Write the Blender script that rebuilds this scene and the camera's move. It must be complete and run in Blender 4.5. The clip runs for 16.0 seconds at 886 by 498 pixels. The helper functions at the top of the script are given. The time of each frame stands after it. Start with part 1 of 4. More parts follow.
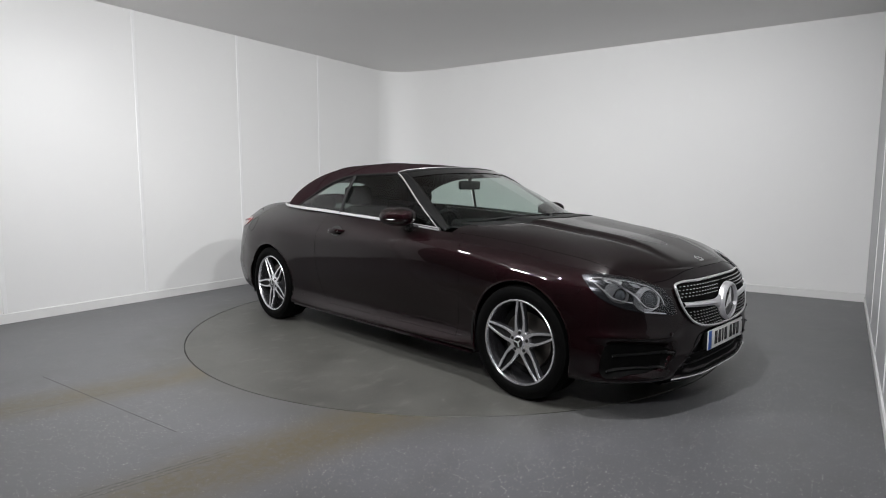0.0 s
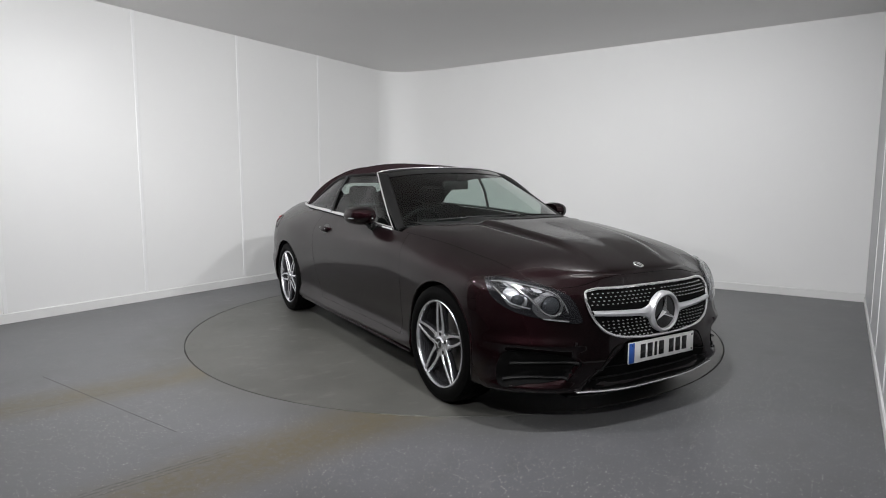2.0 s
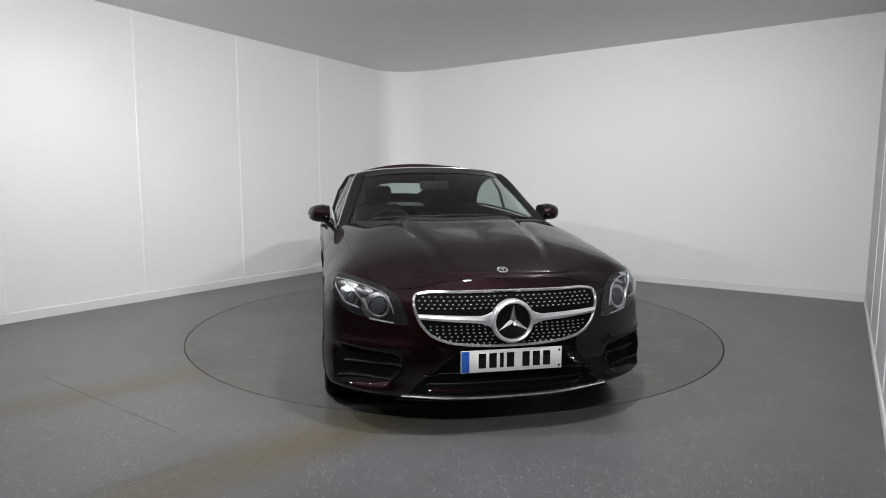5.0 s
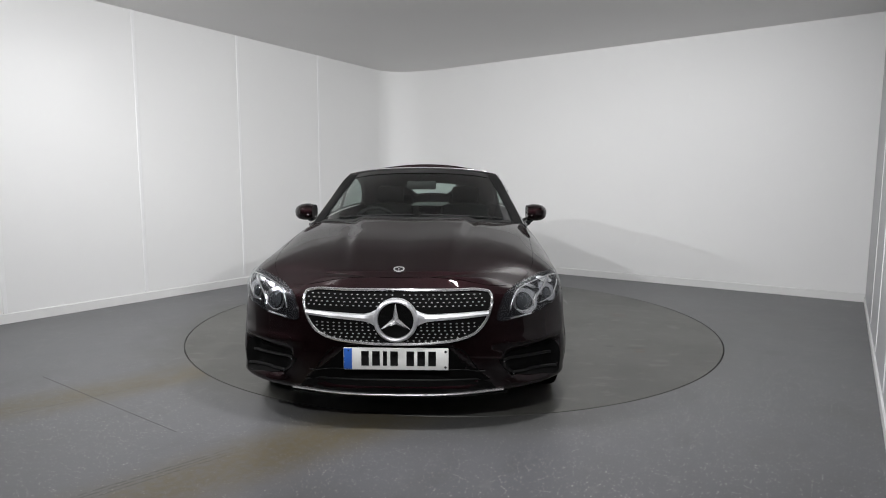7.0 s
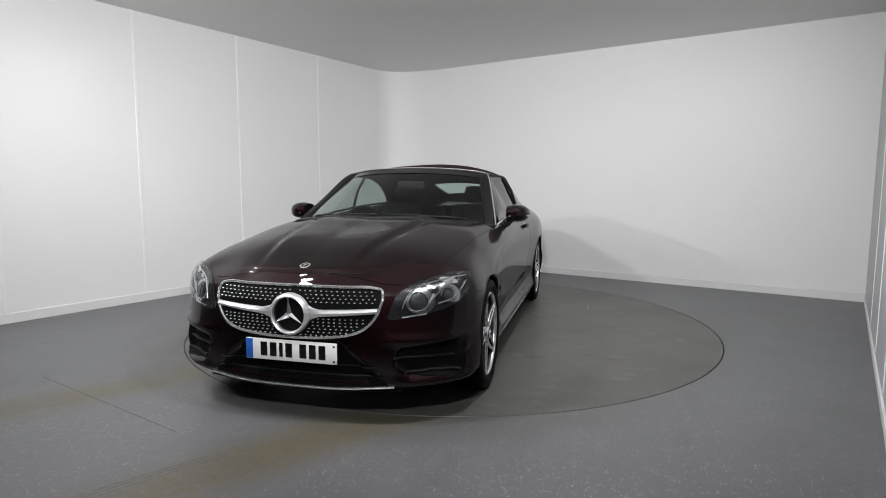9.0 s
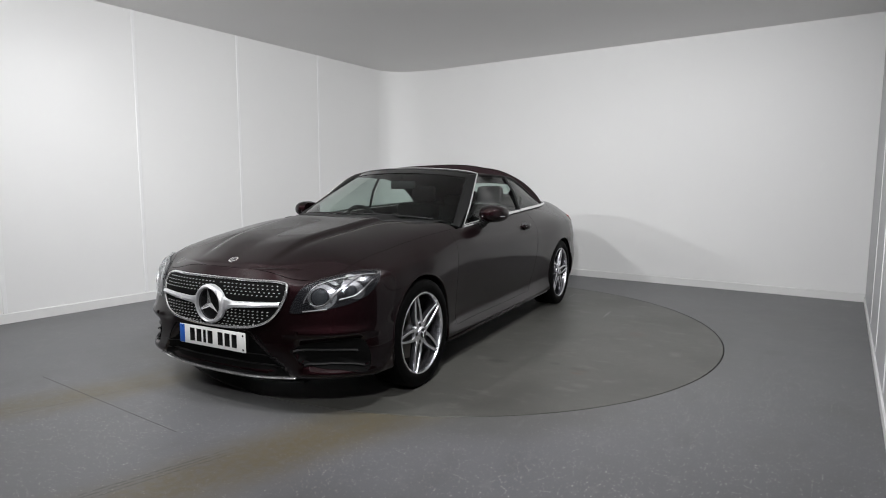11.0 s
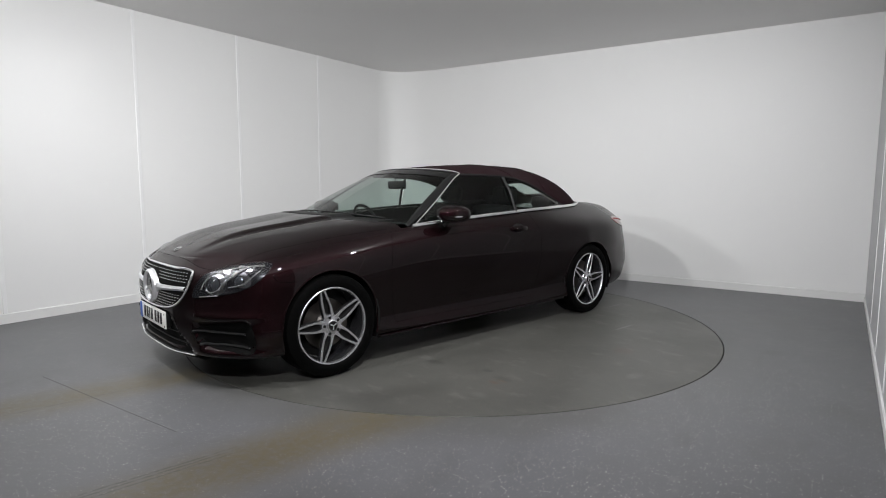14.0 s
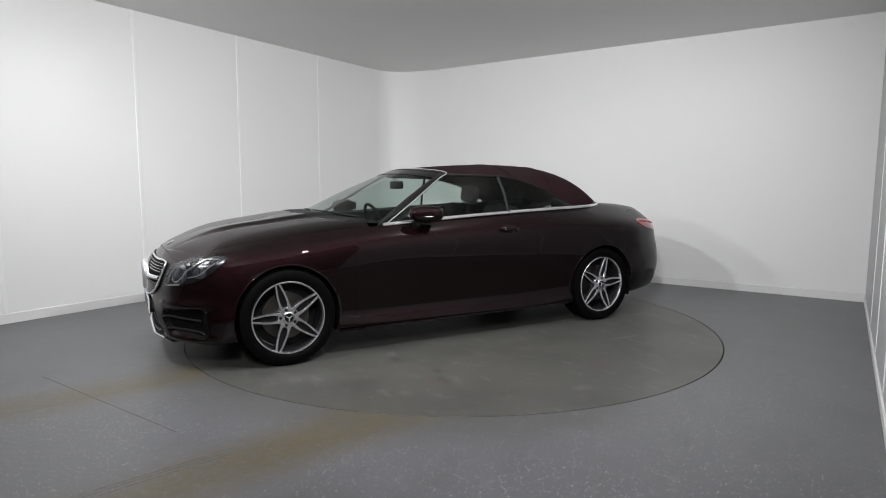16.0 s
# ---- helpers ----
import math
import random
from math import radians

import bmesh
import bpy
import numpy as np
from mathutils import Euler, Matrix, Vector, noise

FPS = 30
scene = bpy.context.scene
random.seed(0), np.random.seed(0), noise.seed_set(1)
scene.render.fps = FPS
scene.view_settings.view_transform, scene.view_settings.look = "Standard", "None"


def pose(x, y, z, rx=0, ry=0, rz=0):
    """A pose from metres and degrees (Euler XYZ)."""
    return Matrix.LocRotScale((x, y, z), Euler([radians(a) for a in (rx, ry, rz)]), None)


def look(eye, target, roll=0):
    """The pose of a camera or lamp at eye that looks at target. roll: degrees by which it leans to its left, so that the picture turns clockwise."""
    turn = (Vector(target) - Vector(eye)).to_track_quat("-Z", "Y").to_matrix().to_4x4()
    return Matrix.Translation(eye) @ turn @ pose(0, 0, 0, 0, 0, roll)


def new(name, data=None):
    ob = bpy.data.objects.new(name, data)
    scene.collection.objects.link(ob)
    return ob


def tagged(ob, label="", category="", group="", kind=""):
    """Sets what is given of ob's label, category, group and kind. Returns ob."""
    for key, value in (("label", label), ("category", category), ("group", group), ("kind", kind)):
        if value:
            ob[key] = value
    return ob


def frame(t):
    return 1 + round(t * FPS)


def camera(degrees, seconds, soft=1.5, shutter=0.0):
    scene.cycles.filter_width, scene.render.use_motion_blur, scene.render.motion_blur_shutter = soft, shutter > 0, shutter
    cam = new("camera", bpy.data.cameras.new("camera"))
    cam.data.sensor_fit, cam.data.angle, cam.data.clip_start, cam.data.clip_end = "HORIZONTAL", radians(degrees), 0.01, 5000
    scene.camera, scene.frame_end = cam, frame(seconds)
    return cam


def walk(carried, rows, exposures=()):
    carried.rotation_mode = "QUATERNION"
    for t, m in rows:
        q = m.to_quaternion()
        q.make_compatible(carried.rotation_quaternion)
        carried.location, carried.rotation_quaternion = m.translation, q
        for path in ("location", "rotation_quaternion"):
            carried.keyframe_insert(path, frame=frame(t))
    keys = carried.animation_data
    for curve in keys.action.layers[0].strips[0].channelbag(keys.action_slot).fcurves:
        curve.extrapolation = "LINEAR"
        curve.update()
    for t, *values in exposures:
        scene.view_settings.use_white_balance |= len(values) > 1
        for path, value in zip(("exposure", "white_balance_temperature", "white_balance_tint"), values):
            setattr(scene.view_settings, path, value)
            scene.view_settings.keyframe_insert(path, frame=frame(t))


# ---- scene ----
cam = camera(73.95, 16.0, soft=1.0)
EYE = pose(0, -5.3136, 1.248, 90 - 6.3144, 0, 0.9355) @ pose(0, 0, 0, 0, 0, 0.127)
walk(cam, [(0, EYE), (16, EYE)], exposures=[(0, 0.0), (16, 0.0)])

ROOM_TURN = -33.3                       # the room stands askew to the camera
LEFT, RIGHT, BACK, FRONT, CEIL = -3.2, 3.17, 3.22, -5.1, 3.0
ROOM = pose(0, 0, 0, 0, 0, ROOM_TURN)

# ---- light: a dim grey room world and flood lights under the ceiling, behind and beside the camera ----
world = bpy.data.worlds.new("world")
scene.world = world
world.use_nodes = True
world.node_tree.nodes["Background"].inputs[0].default_value = (0.02, 0.02, 0.02, 1)
world.node_tree.nodes["Background"].inputs[1].default_value = 0.2
scene.view_settings.exposure = 0.0


# place, aim and power of each flood light, in the room's own axes
LAMPS = [((-1.9, -3.0, 2.90), (-0.9, -1.4, 0.0), 30), ((2.0, -2.2, 2.90), (0.6, -0.4, 0.1), 76), ((-1.6, -4.5, 2.72), (-0.6, 3.0, 1.8), 62),
         ((-0.2, -3.5, 2.90), (0.2, 0.5, 0.3), 72), ((2.4, -0.6, 2.90), (-3.0, 1.6, 1.3), 62), ((2.6, -4.5, 2.50), (-1.9, 1.1, 1.0), 100)]
for place, aim, power in LAMPS:
    lamp = bpy.data.lights.new("flood_lamp", "AREA")
    lamp.shape, lamp.size, lamp.size_y, lamp.energy, lamp.color = "RECTANGLE", 0.16, 0.05, power * 0.97, (0.98, 0.985, 1.0)
    new("flood_lamp", lamp).matrix_world = ROOM @ look(place, aim)


# ---- materials ----
def material(name, colour=(0.5, 0.5, 0.5), rough=0.5, metal=0.0, coat=0.0, coat_rough=0.03, spec=0.5, transmission=0.0, emit=None, strength=0.0):
    m = bpy.data.materials.new(name)
    m.use_nodes = True
    b = m.node_tree.nodes["Principled BSDF"]
    b.inputs["Base Color"].default_value = (*colour, 1)
    b.inputs["Roughness"].default_value = rough
    b.inputs["Metallic"].default_value = metal
    b.inputs["Coat Weight"].default_value = coat
    b.inputs["Coat Roughness"].default_value = coat_rough
    b.inputs["Specular IOR Level"].default_value = spec
    b.inputs["Transmission Weight"].default_value = transmission
    if emit:
        b.inputs["Emission Color"].default_value = (*emit, 1)
        b.inputs["Emission Strength"].default_value = strength
    return m


def nodes_of(m):
    return m.node_tree.nodes, m.node_tree.links, m.node_tree.nodes["Principled BSDF"]


def node(m, kind, **inputs):
    n = m.node_tree.nodes.new(kind)
    for key, value in inputs.items():
        n.inputs[key.replace("_", " ")].default_value = value
    return n


def grain(m, scale, low, high, bump=0.0, detail=6.0, coords="Object", bump_scale=None, rough=None):
    """Varies the base colour between two colours by noise, with a fine bump and some change of gloss."""
    ns, ln, b = nodes_of(m)
    tc = ns.new("ShaderNodeTexCoord")
    n = node(m, "ShaderNodeTexNoise", Scale=scale, Detail=detail, Roughness=0.6)
    ln.new(tc.outputs[coords], n.inputs["Vector"])
    mix = ns.new("ShaderNodeMix")
    mix.data_type = "RGBA"
    mix.inputs[6].default_value, mix.inputs[7].default_value = (*low, 1), (*high, 1)
    ln.new(n.outputs["Fac"], mix.inputs[0])
    ln.new(mix.outputs[2], b.inputs["Base Color"])
    if bump:
        f = node(m, "ShaderNodeTexNoise", Scale=bump_scale or scale * 8, Detail=4.0)
        ln.new(tc.outputs[coords], f.inputs["Vector"])
        bp = node(m, "ShaderNodeBump", Strength=bump, Distance=0.004)
        ln.new(f.outputs["Fac"], bp.inputs["Height"])
        ln.new(bp.outputs["Normal"], b.inputs["Normal"])
    if rough:
        r = ns.new("ShaderNodeMapRange")
        r.inputs[3].default_value, r.inputs[4].default_value = rough
        ln.new(n.outputs["Fac"], r.inputs[0])
        ln.new(r.outputs[0], b.inputs["Roughness"])
    return mix


def floor_material(name, base, dark, fleck, amount, soil=None):
    """Speckled vinyl: two greys in soft stains, pale flecks a few millimetres wide, and soil laid over them."""
    m = material(name, base, 0.42)
    mix = grain(m, 1.6, dark, base, bump=0.15, bump_scale=140, rough=(0.34, 0.5))
    ns, ln, b = nodes_of(m)
    tc = ns.new("ShaderNodeTexCoord")
    colour = mix.outputs[2]

    def maths(op, x, y=None, clamp=False):
        n = ns.new("ShaderNodeMath")
        n.operation, n.use_clamp = op, clamp
        for i, v in enumerate((x, y)):
            if v is None:
                continue
            if isinstance(v, (int, float)):
                n.inputs[i].default_value = v
            else:
                ln.new(v, n.inputs[i])
        return n.outputs[0]

    def span(value, a, b_, lo=0.0, hi=1.0):
        n = ns.new("ShaderNodeMapRange")
        n.interpolation_type = "SMOOTHSTEP"
        for i, v in enumerate((a, b_, lo, hi)):
            n.inputs[i + 1].default_value = v
        ln.new(value, n.inputs[0])
        return n.outputs[0]

    def over(fac, tint):
        nonlocal colour
        n = ns.new("ShaderNodeMix")
        n.data_type = "RGBA"
        ln.new(fac, n.inputs[0])
        ln.new(colour, n.inputs[6])
        n.inputs[7].default_value = (*tint, 1)
        colour = n.outputs[2]

    def noise_of(scale, detail=5.0, stretch=None):
        n = node(m, "ShaderNodeTexNoise", Scale=scale, Detail=detail, Roughness=0.62)
        if stretch:
            mp = ns.new("ShaderNodeMapping")
            mp.inputs["Scale"].default_value = stretch
            ln.new(tc.outputs["Object"], mp.inputs["Vector"])
            ln.new(mp.outputs[0], n.inputs["Vector"])
        else:
            ln.new(tc.outputs["Object"], n.inputs["Vector"])
        return n.outputs["Fac"]

    # flecks are scuffed away on one side of the room and in patches
    worn = maths("MULTIPLY", span(along(m, tc, (-.972, .223, 0)), -.6, .7, 1.0, .35), span(noise_of(1.1, 5.0), .36, .62, .35, 1.0))
    for scale, size in ((95.0, 0.20), (60.0, 0.20), (33.0, 0.12)):
        v = node(m, "ShaderNodeTexVoronoi", Scale=scale, Randomness=1.0)
        ln.new(tc.outputs["Object"], v.inputs["Vector"])
        pick = ns.new("ShaderNodeSeparateColor")
        ln.new(v.outputs["Color"], pick.inputs[0])
        dot = maths("MULTIPLY", span(v.outputs["Distance"], size * .7, size, 1.0, 0.0), span(pick.outputs[0], 0.52, 0.92))
        over(maths("MULTIPLY", maths("MULTIPLY", dot, amount), worn), fleck)
    if soil:
        soil(m, tc, maths, span, over, noise_of)
    ln.new(colour, b.inputs["Base Color"])
    return m


def along(m, tc, vector):
    n = m.node_tree.nodes.new("ShaderNodeVectorMath")
    n.operation = "DOT_PRODUCT"
    n.inputs[1].default_value = vector
    m.node_tree.links.new(tc.outputs["Object"], n.inputs[0])
    return n.outputs["Value"]


def tyre_soil(m, tc, maths, span, over, noise_of):
    """Two brown tracks where cars roll on, 1.55 m apart, and dark scuffs beside one of them."""
    across, forward = along(m, tc, (-.972, .223, 0)), along(m, tc, (.223, .972, 0))
    before = span(forward, -1.15, -0.5, 1.0, 0.0)
    cloud = span(noise_of(2.2, 6.0, (1, .45, 1)), .26, .56)
    fine = span(noise_of(26.0), .30, .62)
    ring = maths("SQRT", maths("ADD", maths("POWER", along(m, tc, (1, 0, 0)), 2.0), maths("POWER", along(m, tc, (0, 1, 0)), 2.0)))
    dust = span(maths("ADD", ring, maths("MULTIPLY", noise_of(1.7, 6.0), .7)), 2.50, 3.10, 1.0, 0.0)
    over(maths("MULTIPLY", maths("MULTIPLY", dust, span(forward, -1.4, -0.4, 1.0, .25)), .80), (0.076, 0.075, 0.068))
    over(maths("MULTIPLY", span(noise_of(11.0, 6.0, (1, .55, 1)), .56, .72), .36), (0.19, 0.19, 0.185))
    over(maths("MULTIPLY", span(noise_of(5.0, 7.0, (1, .6, 1)), .52, .70), .40), (0.088, 0.087, 0.088))
    grime = span(noise_of(.9, 7.0), .48, .75)
    over(maths("MULTIPLY", grime, .34), (0.075, 0.072, 0.066))
    for centre, width, strength in ((0.09, .33, .95), (-1.37, .36, .92)):
        band = span(maths("ABSOLUTE", maths("SUBTRACT", across, centre)), 0.02, width, 1.0, 0.0)
        fac = maths("MULTIPLY", maths("MULTIPLY", band, cloud), maths("MULTIPLY", before, strength))
        over(maths("MULTIPLY", fac, maths("ADD", maths("MULTIPLY", fine, .5), .5)), (0.098, 0.080, 0.044))
    for centre, width in ((-1.185, .010), (-1.210, .008), (-1.24, .007), (0.02, .008)):
        line = span(maths("ABSOLUTE", maths("SUBTRACT", maths("ADD", across, maths("MULTIPLY", noise_of(3.0), .02)), centre)), 0.002, width, 1.0, 0.0)
        part_ = span(maths("ABSOLUTE", maths("ADD", forward, 3.1)), .25, .7, 1.0, 0.0)
        over(maths("MULTIPLY", maths("MULTIPLY", line, part_), maths("MULTIPLY", fine, .8)), (0.040, 0.037, 0.033))



def deck_soil(m, tc, maths, span, over, noise_of):
    """Dark rubber marks, pale scuffs and one rusty patch on the turntable."""
    over(maths("MULTIPLY", span(noise_of(1.3, 7.0), .42, .66), .55), (0.048, 0.047, 0.042))
    over(maths("MULTIPLY", span(noise_of(9.0, 6.0, (1, .5, 1)), .54, .70), .50), (0.145, 0.142, 0.132))
    over(maths("MULTIPLY", span(noise_of(3.2, 8.0, (.5, 1, 1)), .56, .72), .25), (0.130, 0.127, 0.118))
    over(maths("MULTIPLY", span(noise_of(4.0, 7.0), .55, .72), .35), (0.055, 0.054, 0.046))
    rough = noise_of(30.0)
    for x, y, rx, ry, tint, strength in DECK_MARKS:
        far = maths("SQRT", maths("ADD", maths("POWER", maths("MULTIPLY", maths("SUBTRACT", along(m, tc, (1, 0, 0)), x), 1 / rx), 2.0),
                                  maths("POWER", maths("MULTIPLY", maths("SUBTRACT", along(m, tc, (0, 1, 0)), y), 1 / ry), 2.0)))
        fac = span(maths("ADD", far, maths("MULTIPLY", rough, .9)), .75, 1.5, 1.0, 0.0)
        over(maths("MULTIPLY", fac, strength), tint)


def glass(name, tint, alpha):
    """Tinted pane: clear film over a mirror-like coat."""
    m = bpy.data.materials.new(name)
    m.use_nodes = True
    ns, ln = m.node_tree.nodes, m.node_tree.links
    ns.remove(ns["Principled BSDF"])
    clear = ns.new("ShaderNodeBsdfTransparent")
    clear.inputs[0].default_value = (*tint, 1)
    gloss = ns.new("ShaderNodeBsdfGlossy")
    gloss.inputs["Roughness"].default_value = 0.02
    face = ns.new("ShaderNodeLayerWeight")
    face.inputs[0].default_value = 0.5
    steep = ns.new("ShaderNodeMath")
    steep.operation = "POWER"
    steep.inputs[1].default_value = 5.0
    ln.new(face.outputs["Facing"], steep.inputs[0])
    fres = ns.new("ShaderNodeMapRange")
    fres.inputs[3].default_value, fres.inputs[4].default_value = alpha, 1.0
    ln.new(steep.outputs[0], fres.inputs[0])
    mix = ns.new("ShaderNodeMixShader")
    ln.new(fres.outputs[0], mix.inputs[0])
    ln.new(clear.outputs[0], mix.inputs[1])
    ln.new(gloss.outputs[0], mix.inputs[2])
    ln.new(mix.outputs[0], ns["Material Output"].inputs[0])
    return m


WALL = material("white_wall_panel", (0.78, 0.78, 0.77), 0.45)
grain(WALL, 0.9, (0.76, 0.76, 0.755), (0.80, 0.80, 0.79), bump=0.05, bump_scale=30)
# east wall panels: their weaker light is put into a greyer colour
SHADED_WALL = material("shaded_wall_panel", (0.50, 0.50, 0.51), 0.45)
grain(SHADED_WALL, 0.9, (0.48, 0.48, 0.49), (0.52, 0.52, 0.53), bump=0.05, bump_scale=30)
CEILING = material("ceiling_board", (0.62, 0.61, 0.60), 0.8)
grain(CEILING, 0.7, (0.81, 0.80, 0.79), (0.85, 0.84, 0.83), bump=0.05, bump_scale=60)
STRIP = material("white_joint_strip", (0.81, 0.81, 0.81), 0.35)
SKIRTING = material("white_skirting", (0.70, 0.70, 0.69), 0.45)
grain(SKIRTING, 3.0, (0.68, 0.68, 0.67), (0.74, 0.74, 0.73), bump=0.04, bump_scale=40)
DECK_MARKS = [(.96, .85, .05, .09, (.030, .029, .027), .65), (.83, 1.23, .04, .05, (.030, .029, .027), .6), (.88, 1.41, .05, .10, (.035, .034, .031), .5),
              (.97, 1.42, .030, .055, (.105, .060, .038), .55), (.915, 1.44, .020, .055, (.105, .062, .040), .5), (-.37, .72, .06, .03, (.032, .031, .029), .5),
              (-1.72, .635, .20, .014, (.20, .20, .19), .5), (-.94, 1.20, .20, .016, (.22, .22, .21), .6), (-.28, 1.59, .12, .10, (.10, .06, .05), .3),
              (.20, 1.95, .10, .06, (.16, .16, .15), .35), (1.2, 1.5, .05, .08, (.15, .15, .14), .35)]
FLOOR = floor_material("speckled_grey_vinyl", (0.127, 0.127, 0.135), (0.101, 0.102, 0.108), (0.68, 0.66, 0.61), 0.95, tyre_soil)
TABLE = floor_material("worn_turntable_vinyl", (0.098, 0.097, 0.088), (0.065, 0.064, 0.058), (0.26, 0.26, 0.25), 0.40, deck_soil)
PAINT = material("dark_ruby_metallic_paint", (0.014, 0.005, 0.006), 0.55, metal=1.0, coat=0.66, coat_rough=0.012)
grain(PAINT, 900, (0.0054, 0.0018, 0.0024), (0.0115, 0.0038, 0.0048), detail=2)
BLACK = material("black_plastic", (0.006, 0.006, 0.006), 0.5, spec=0.2)
GLOSS_BLACK = material("gloss_black", (0.005, 0.005, 0.005), 0.12)
RUBBER = material("tyre_rubber", (0.005, 0.005, 0.005), 0.5, spec=0.03)
grain(RUBBER, 40, (0.0016, 0.0016, 0.0016), (0.0032, 0.0032, 0.0032), bump=0.15)
CHROME = material("chrome", (0.84, 0.84, 0.84), 0.10, metal=0.88)
SATIN = material("satin_silver", (0.74, 0.74, 0.76), 0.30, metal=0.75)
GUNMETAL = material("grey_wheel_paint", (0.10, 0.10, 0.108), 0.26, metal=0.85)
FABRIC = material("dark_red_canvas", (0.022, 0.008, 0.010), 0.9, spec=0.1)
grain(FABRIC, 500, (0.009, 0.0032, 0.0045), (0.018, 0.0065, 0.0085), bump=0.3, bump_scale=900)
LEATHER = material("black_leather", (0.012, 0.012, 0.012), 0.65, spec=0.1)
grain(LEATHER, 30, (0.004, 0.004, 0.0042), (0.008, 0.008, 0.0082), bump=0.15, bump_scale=300)
GLASS = glass("green_tinted_glass", (0.70, 0.78, 0.745), 0.045)
LENS = glass("clear_lamp_lens", (0.93, 0.94, 0.95), 0.042)
RED = material("red_tail_lamp", (0.25, 0.01, 0.012), 0.1, coat=1.0)
PLATE = material("white_number_plate", (0.75, 0.75, 0.73), 0.35)
PLATE_BLUE = material("blue_plate_band", (0.02, 0.10, 0.42), 0.35)
LAMP_GLASS = material("lamp_projector_glass", (0.09, 0.095, 0.105), 0.06, metal=0.7)
TAIL_BRIGHT = material("bright_red_lamp_strip", (0.42, 0.05, 0.05), 0.2)
LAMP_SILVER = material("lamp_reflector_silver", (0.55, 0.55, 0.57), 0.22, metal=1.0)
# for walls out of view, dark so that the car paint mirrors less white
UNSEEN_WALL = material("dark_unseen_wall", (0.05, 0.05, 0.05), 0.6)
grain(UNSEEN_WALL, 2.0, (0.075, 0.074, 0.073), (0.10, 0.099, 0.098), bump=0.05)
EDGE_BAND = material("dusty_edge_band", (0.022, 0.021, 0.019), 0.8)
WELD = material("grey_floor_weld", (0.085, 0.083, 0.08), 0.6)
GRILLE_BLACK = material("matt_black_grille", (0.003, 0.003, 0.003), 0.7, spec=0.05)
LAMP_HOUSING = material("dark_lamp_housing", (0.022, 0.022, 0.025), 0.24, metal=0.6)
ALLOY = material("machined_alloy", (0.72, 0.72, 0.75), 0.25, metal=0.95)
PIN = material("bright_pin", (0.55, 0.55, 0.55), 0.25, metal=0.6)
DISC = material("brake_disc_steel", (0.13, 0.12, 0.11), 0.4, metal=1.0)
SEAM = material("dark_gap", (0.003, 0.003, 0.003), 0.9, spec=0.0)


# ---- mesh helpers ----
def spline(knots, n, closed=False):
    """Points of a smooth curve through the knots (centripetal-like cardinal), n per span."""
    k = np.array(knots, float)
    m = len(k)
    t = np.zeros(m)
    for i in range(1, m):
        t[i] = t[i - 1] + max(np.linalg.norm(k[i] - k[i - 1]), 1e-6) ** 0.75
    return spline_at(k, t, np.concatenate([np.linspace(t[i], t[i + 1], n, endpoint=False) for i in range(m - 1)] + [[t[-1]]]))


def spline_at(k, t, s):
    """Hermite curve through k at parameters t, read at s; slopes by finite differences."""
    k, t, s = np.asarray(k, float), np.asarray(t, float), np.asarray(s, float)
    d = np.empty_like(k)
    h = np.diff(t)
    sl = np.diff(k, axis=0) / (h[:, None] if k.ndim > 1 else h)
    for i in range(1, len(k) - 1):
        d[i] = (sl[i - 1] * h[i] + sl[i] * h[i - 1]) / (h[i] + h[i - 1])
    d[0], d[-1] = 1.5 * sl[0] - 0.5 * d[1], 1.5 * sl[-1] - 0.5 * d[-2]
    i = np.clip(np.searchsorted(t, s, side="right") - 1, 0, len(t) - 2)
    w = (s - t[i]) / h[i]
    hh = h[i]
    if k.ndim > 1:
        w, hh = w[:, None], hh[:, None]
    return ((2 * w ** 3 - 3 * w ** 2 + 1) * k[i] + (w ** 3 - 2 * w ** 2 + w) * hh * d[i]
            + (-2 * w ** 3 + 3 * w ** 2) * k[i + 1] + (w ** 3 - w ** 2) * hh * d[i + 1])


def part(name, bm, mat, parent=None, label="", smooth=True):
    me = bpy.data.meshes.new(name)
    bmesh.ops.recalc_face_normals(bm, faces=bm.faces[:])
    bm.to_mesh(me)
    bm.free()
    for mm in (mat if isinstance(mat, (list, tuple)) else [mat]):
        me.materials.append(mm)
    if smooth:
        me.polygons.foreach_set("use_smooth", [True] * len(me.polygons))
        me.set_sharp_from_angle(angle=radians(40))
    ob = new(name, me)
    if parent is not None:
        ob.parent = parent
    if label:
        ob["label"] = label
    return ob


def grid_into(bm, pts, close_u=False, close_v=False, keep=None):
    """Adds an (n, m, 3) array of points as quads; keep[i, j] picks faces."""
    n, m = len(pts), len(pts[0])
    vs = [[bm.verts.new(p) for p in row] for row in pts]
    for i in range(n if close_u else n - 1):
        for j in range(m if close_v else m - 1):
            if keep is not None and not keep[i][j]:
                continue
            q = (vs[i][j], vs[(i + 1) % n][j], vs[(i + 1) % n][(j + 1) % m], vs[i][(j + 1) % m])
            bm.faces.new(q)
    return vs


def box_into(bm, x, y, z, sx, sy, sz, bevel=0.0, m=None):
    r = bmesh.ops.create_cube(bm, size=1, matrix=(m or Matrix()) @ Matrix.Translation((x, y, z)) @ Matrix.Diagonal((sx, sy, sz, 1)))
    if bevel:
        es = list({e for v in r["verts"] for e in v.link_edges})
        bmesh.ops.bevel(bm, geom=es, offset=bevel, segments=2, affect="EDGES", profile=0.5)


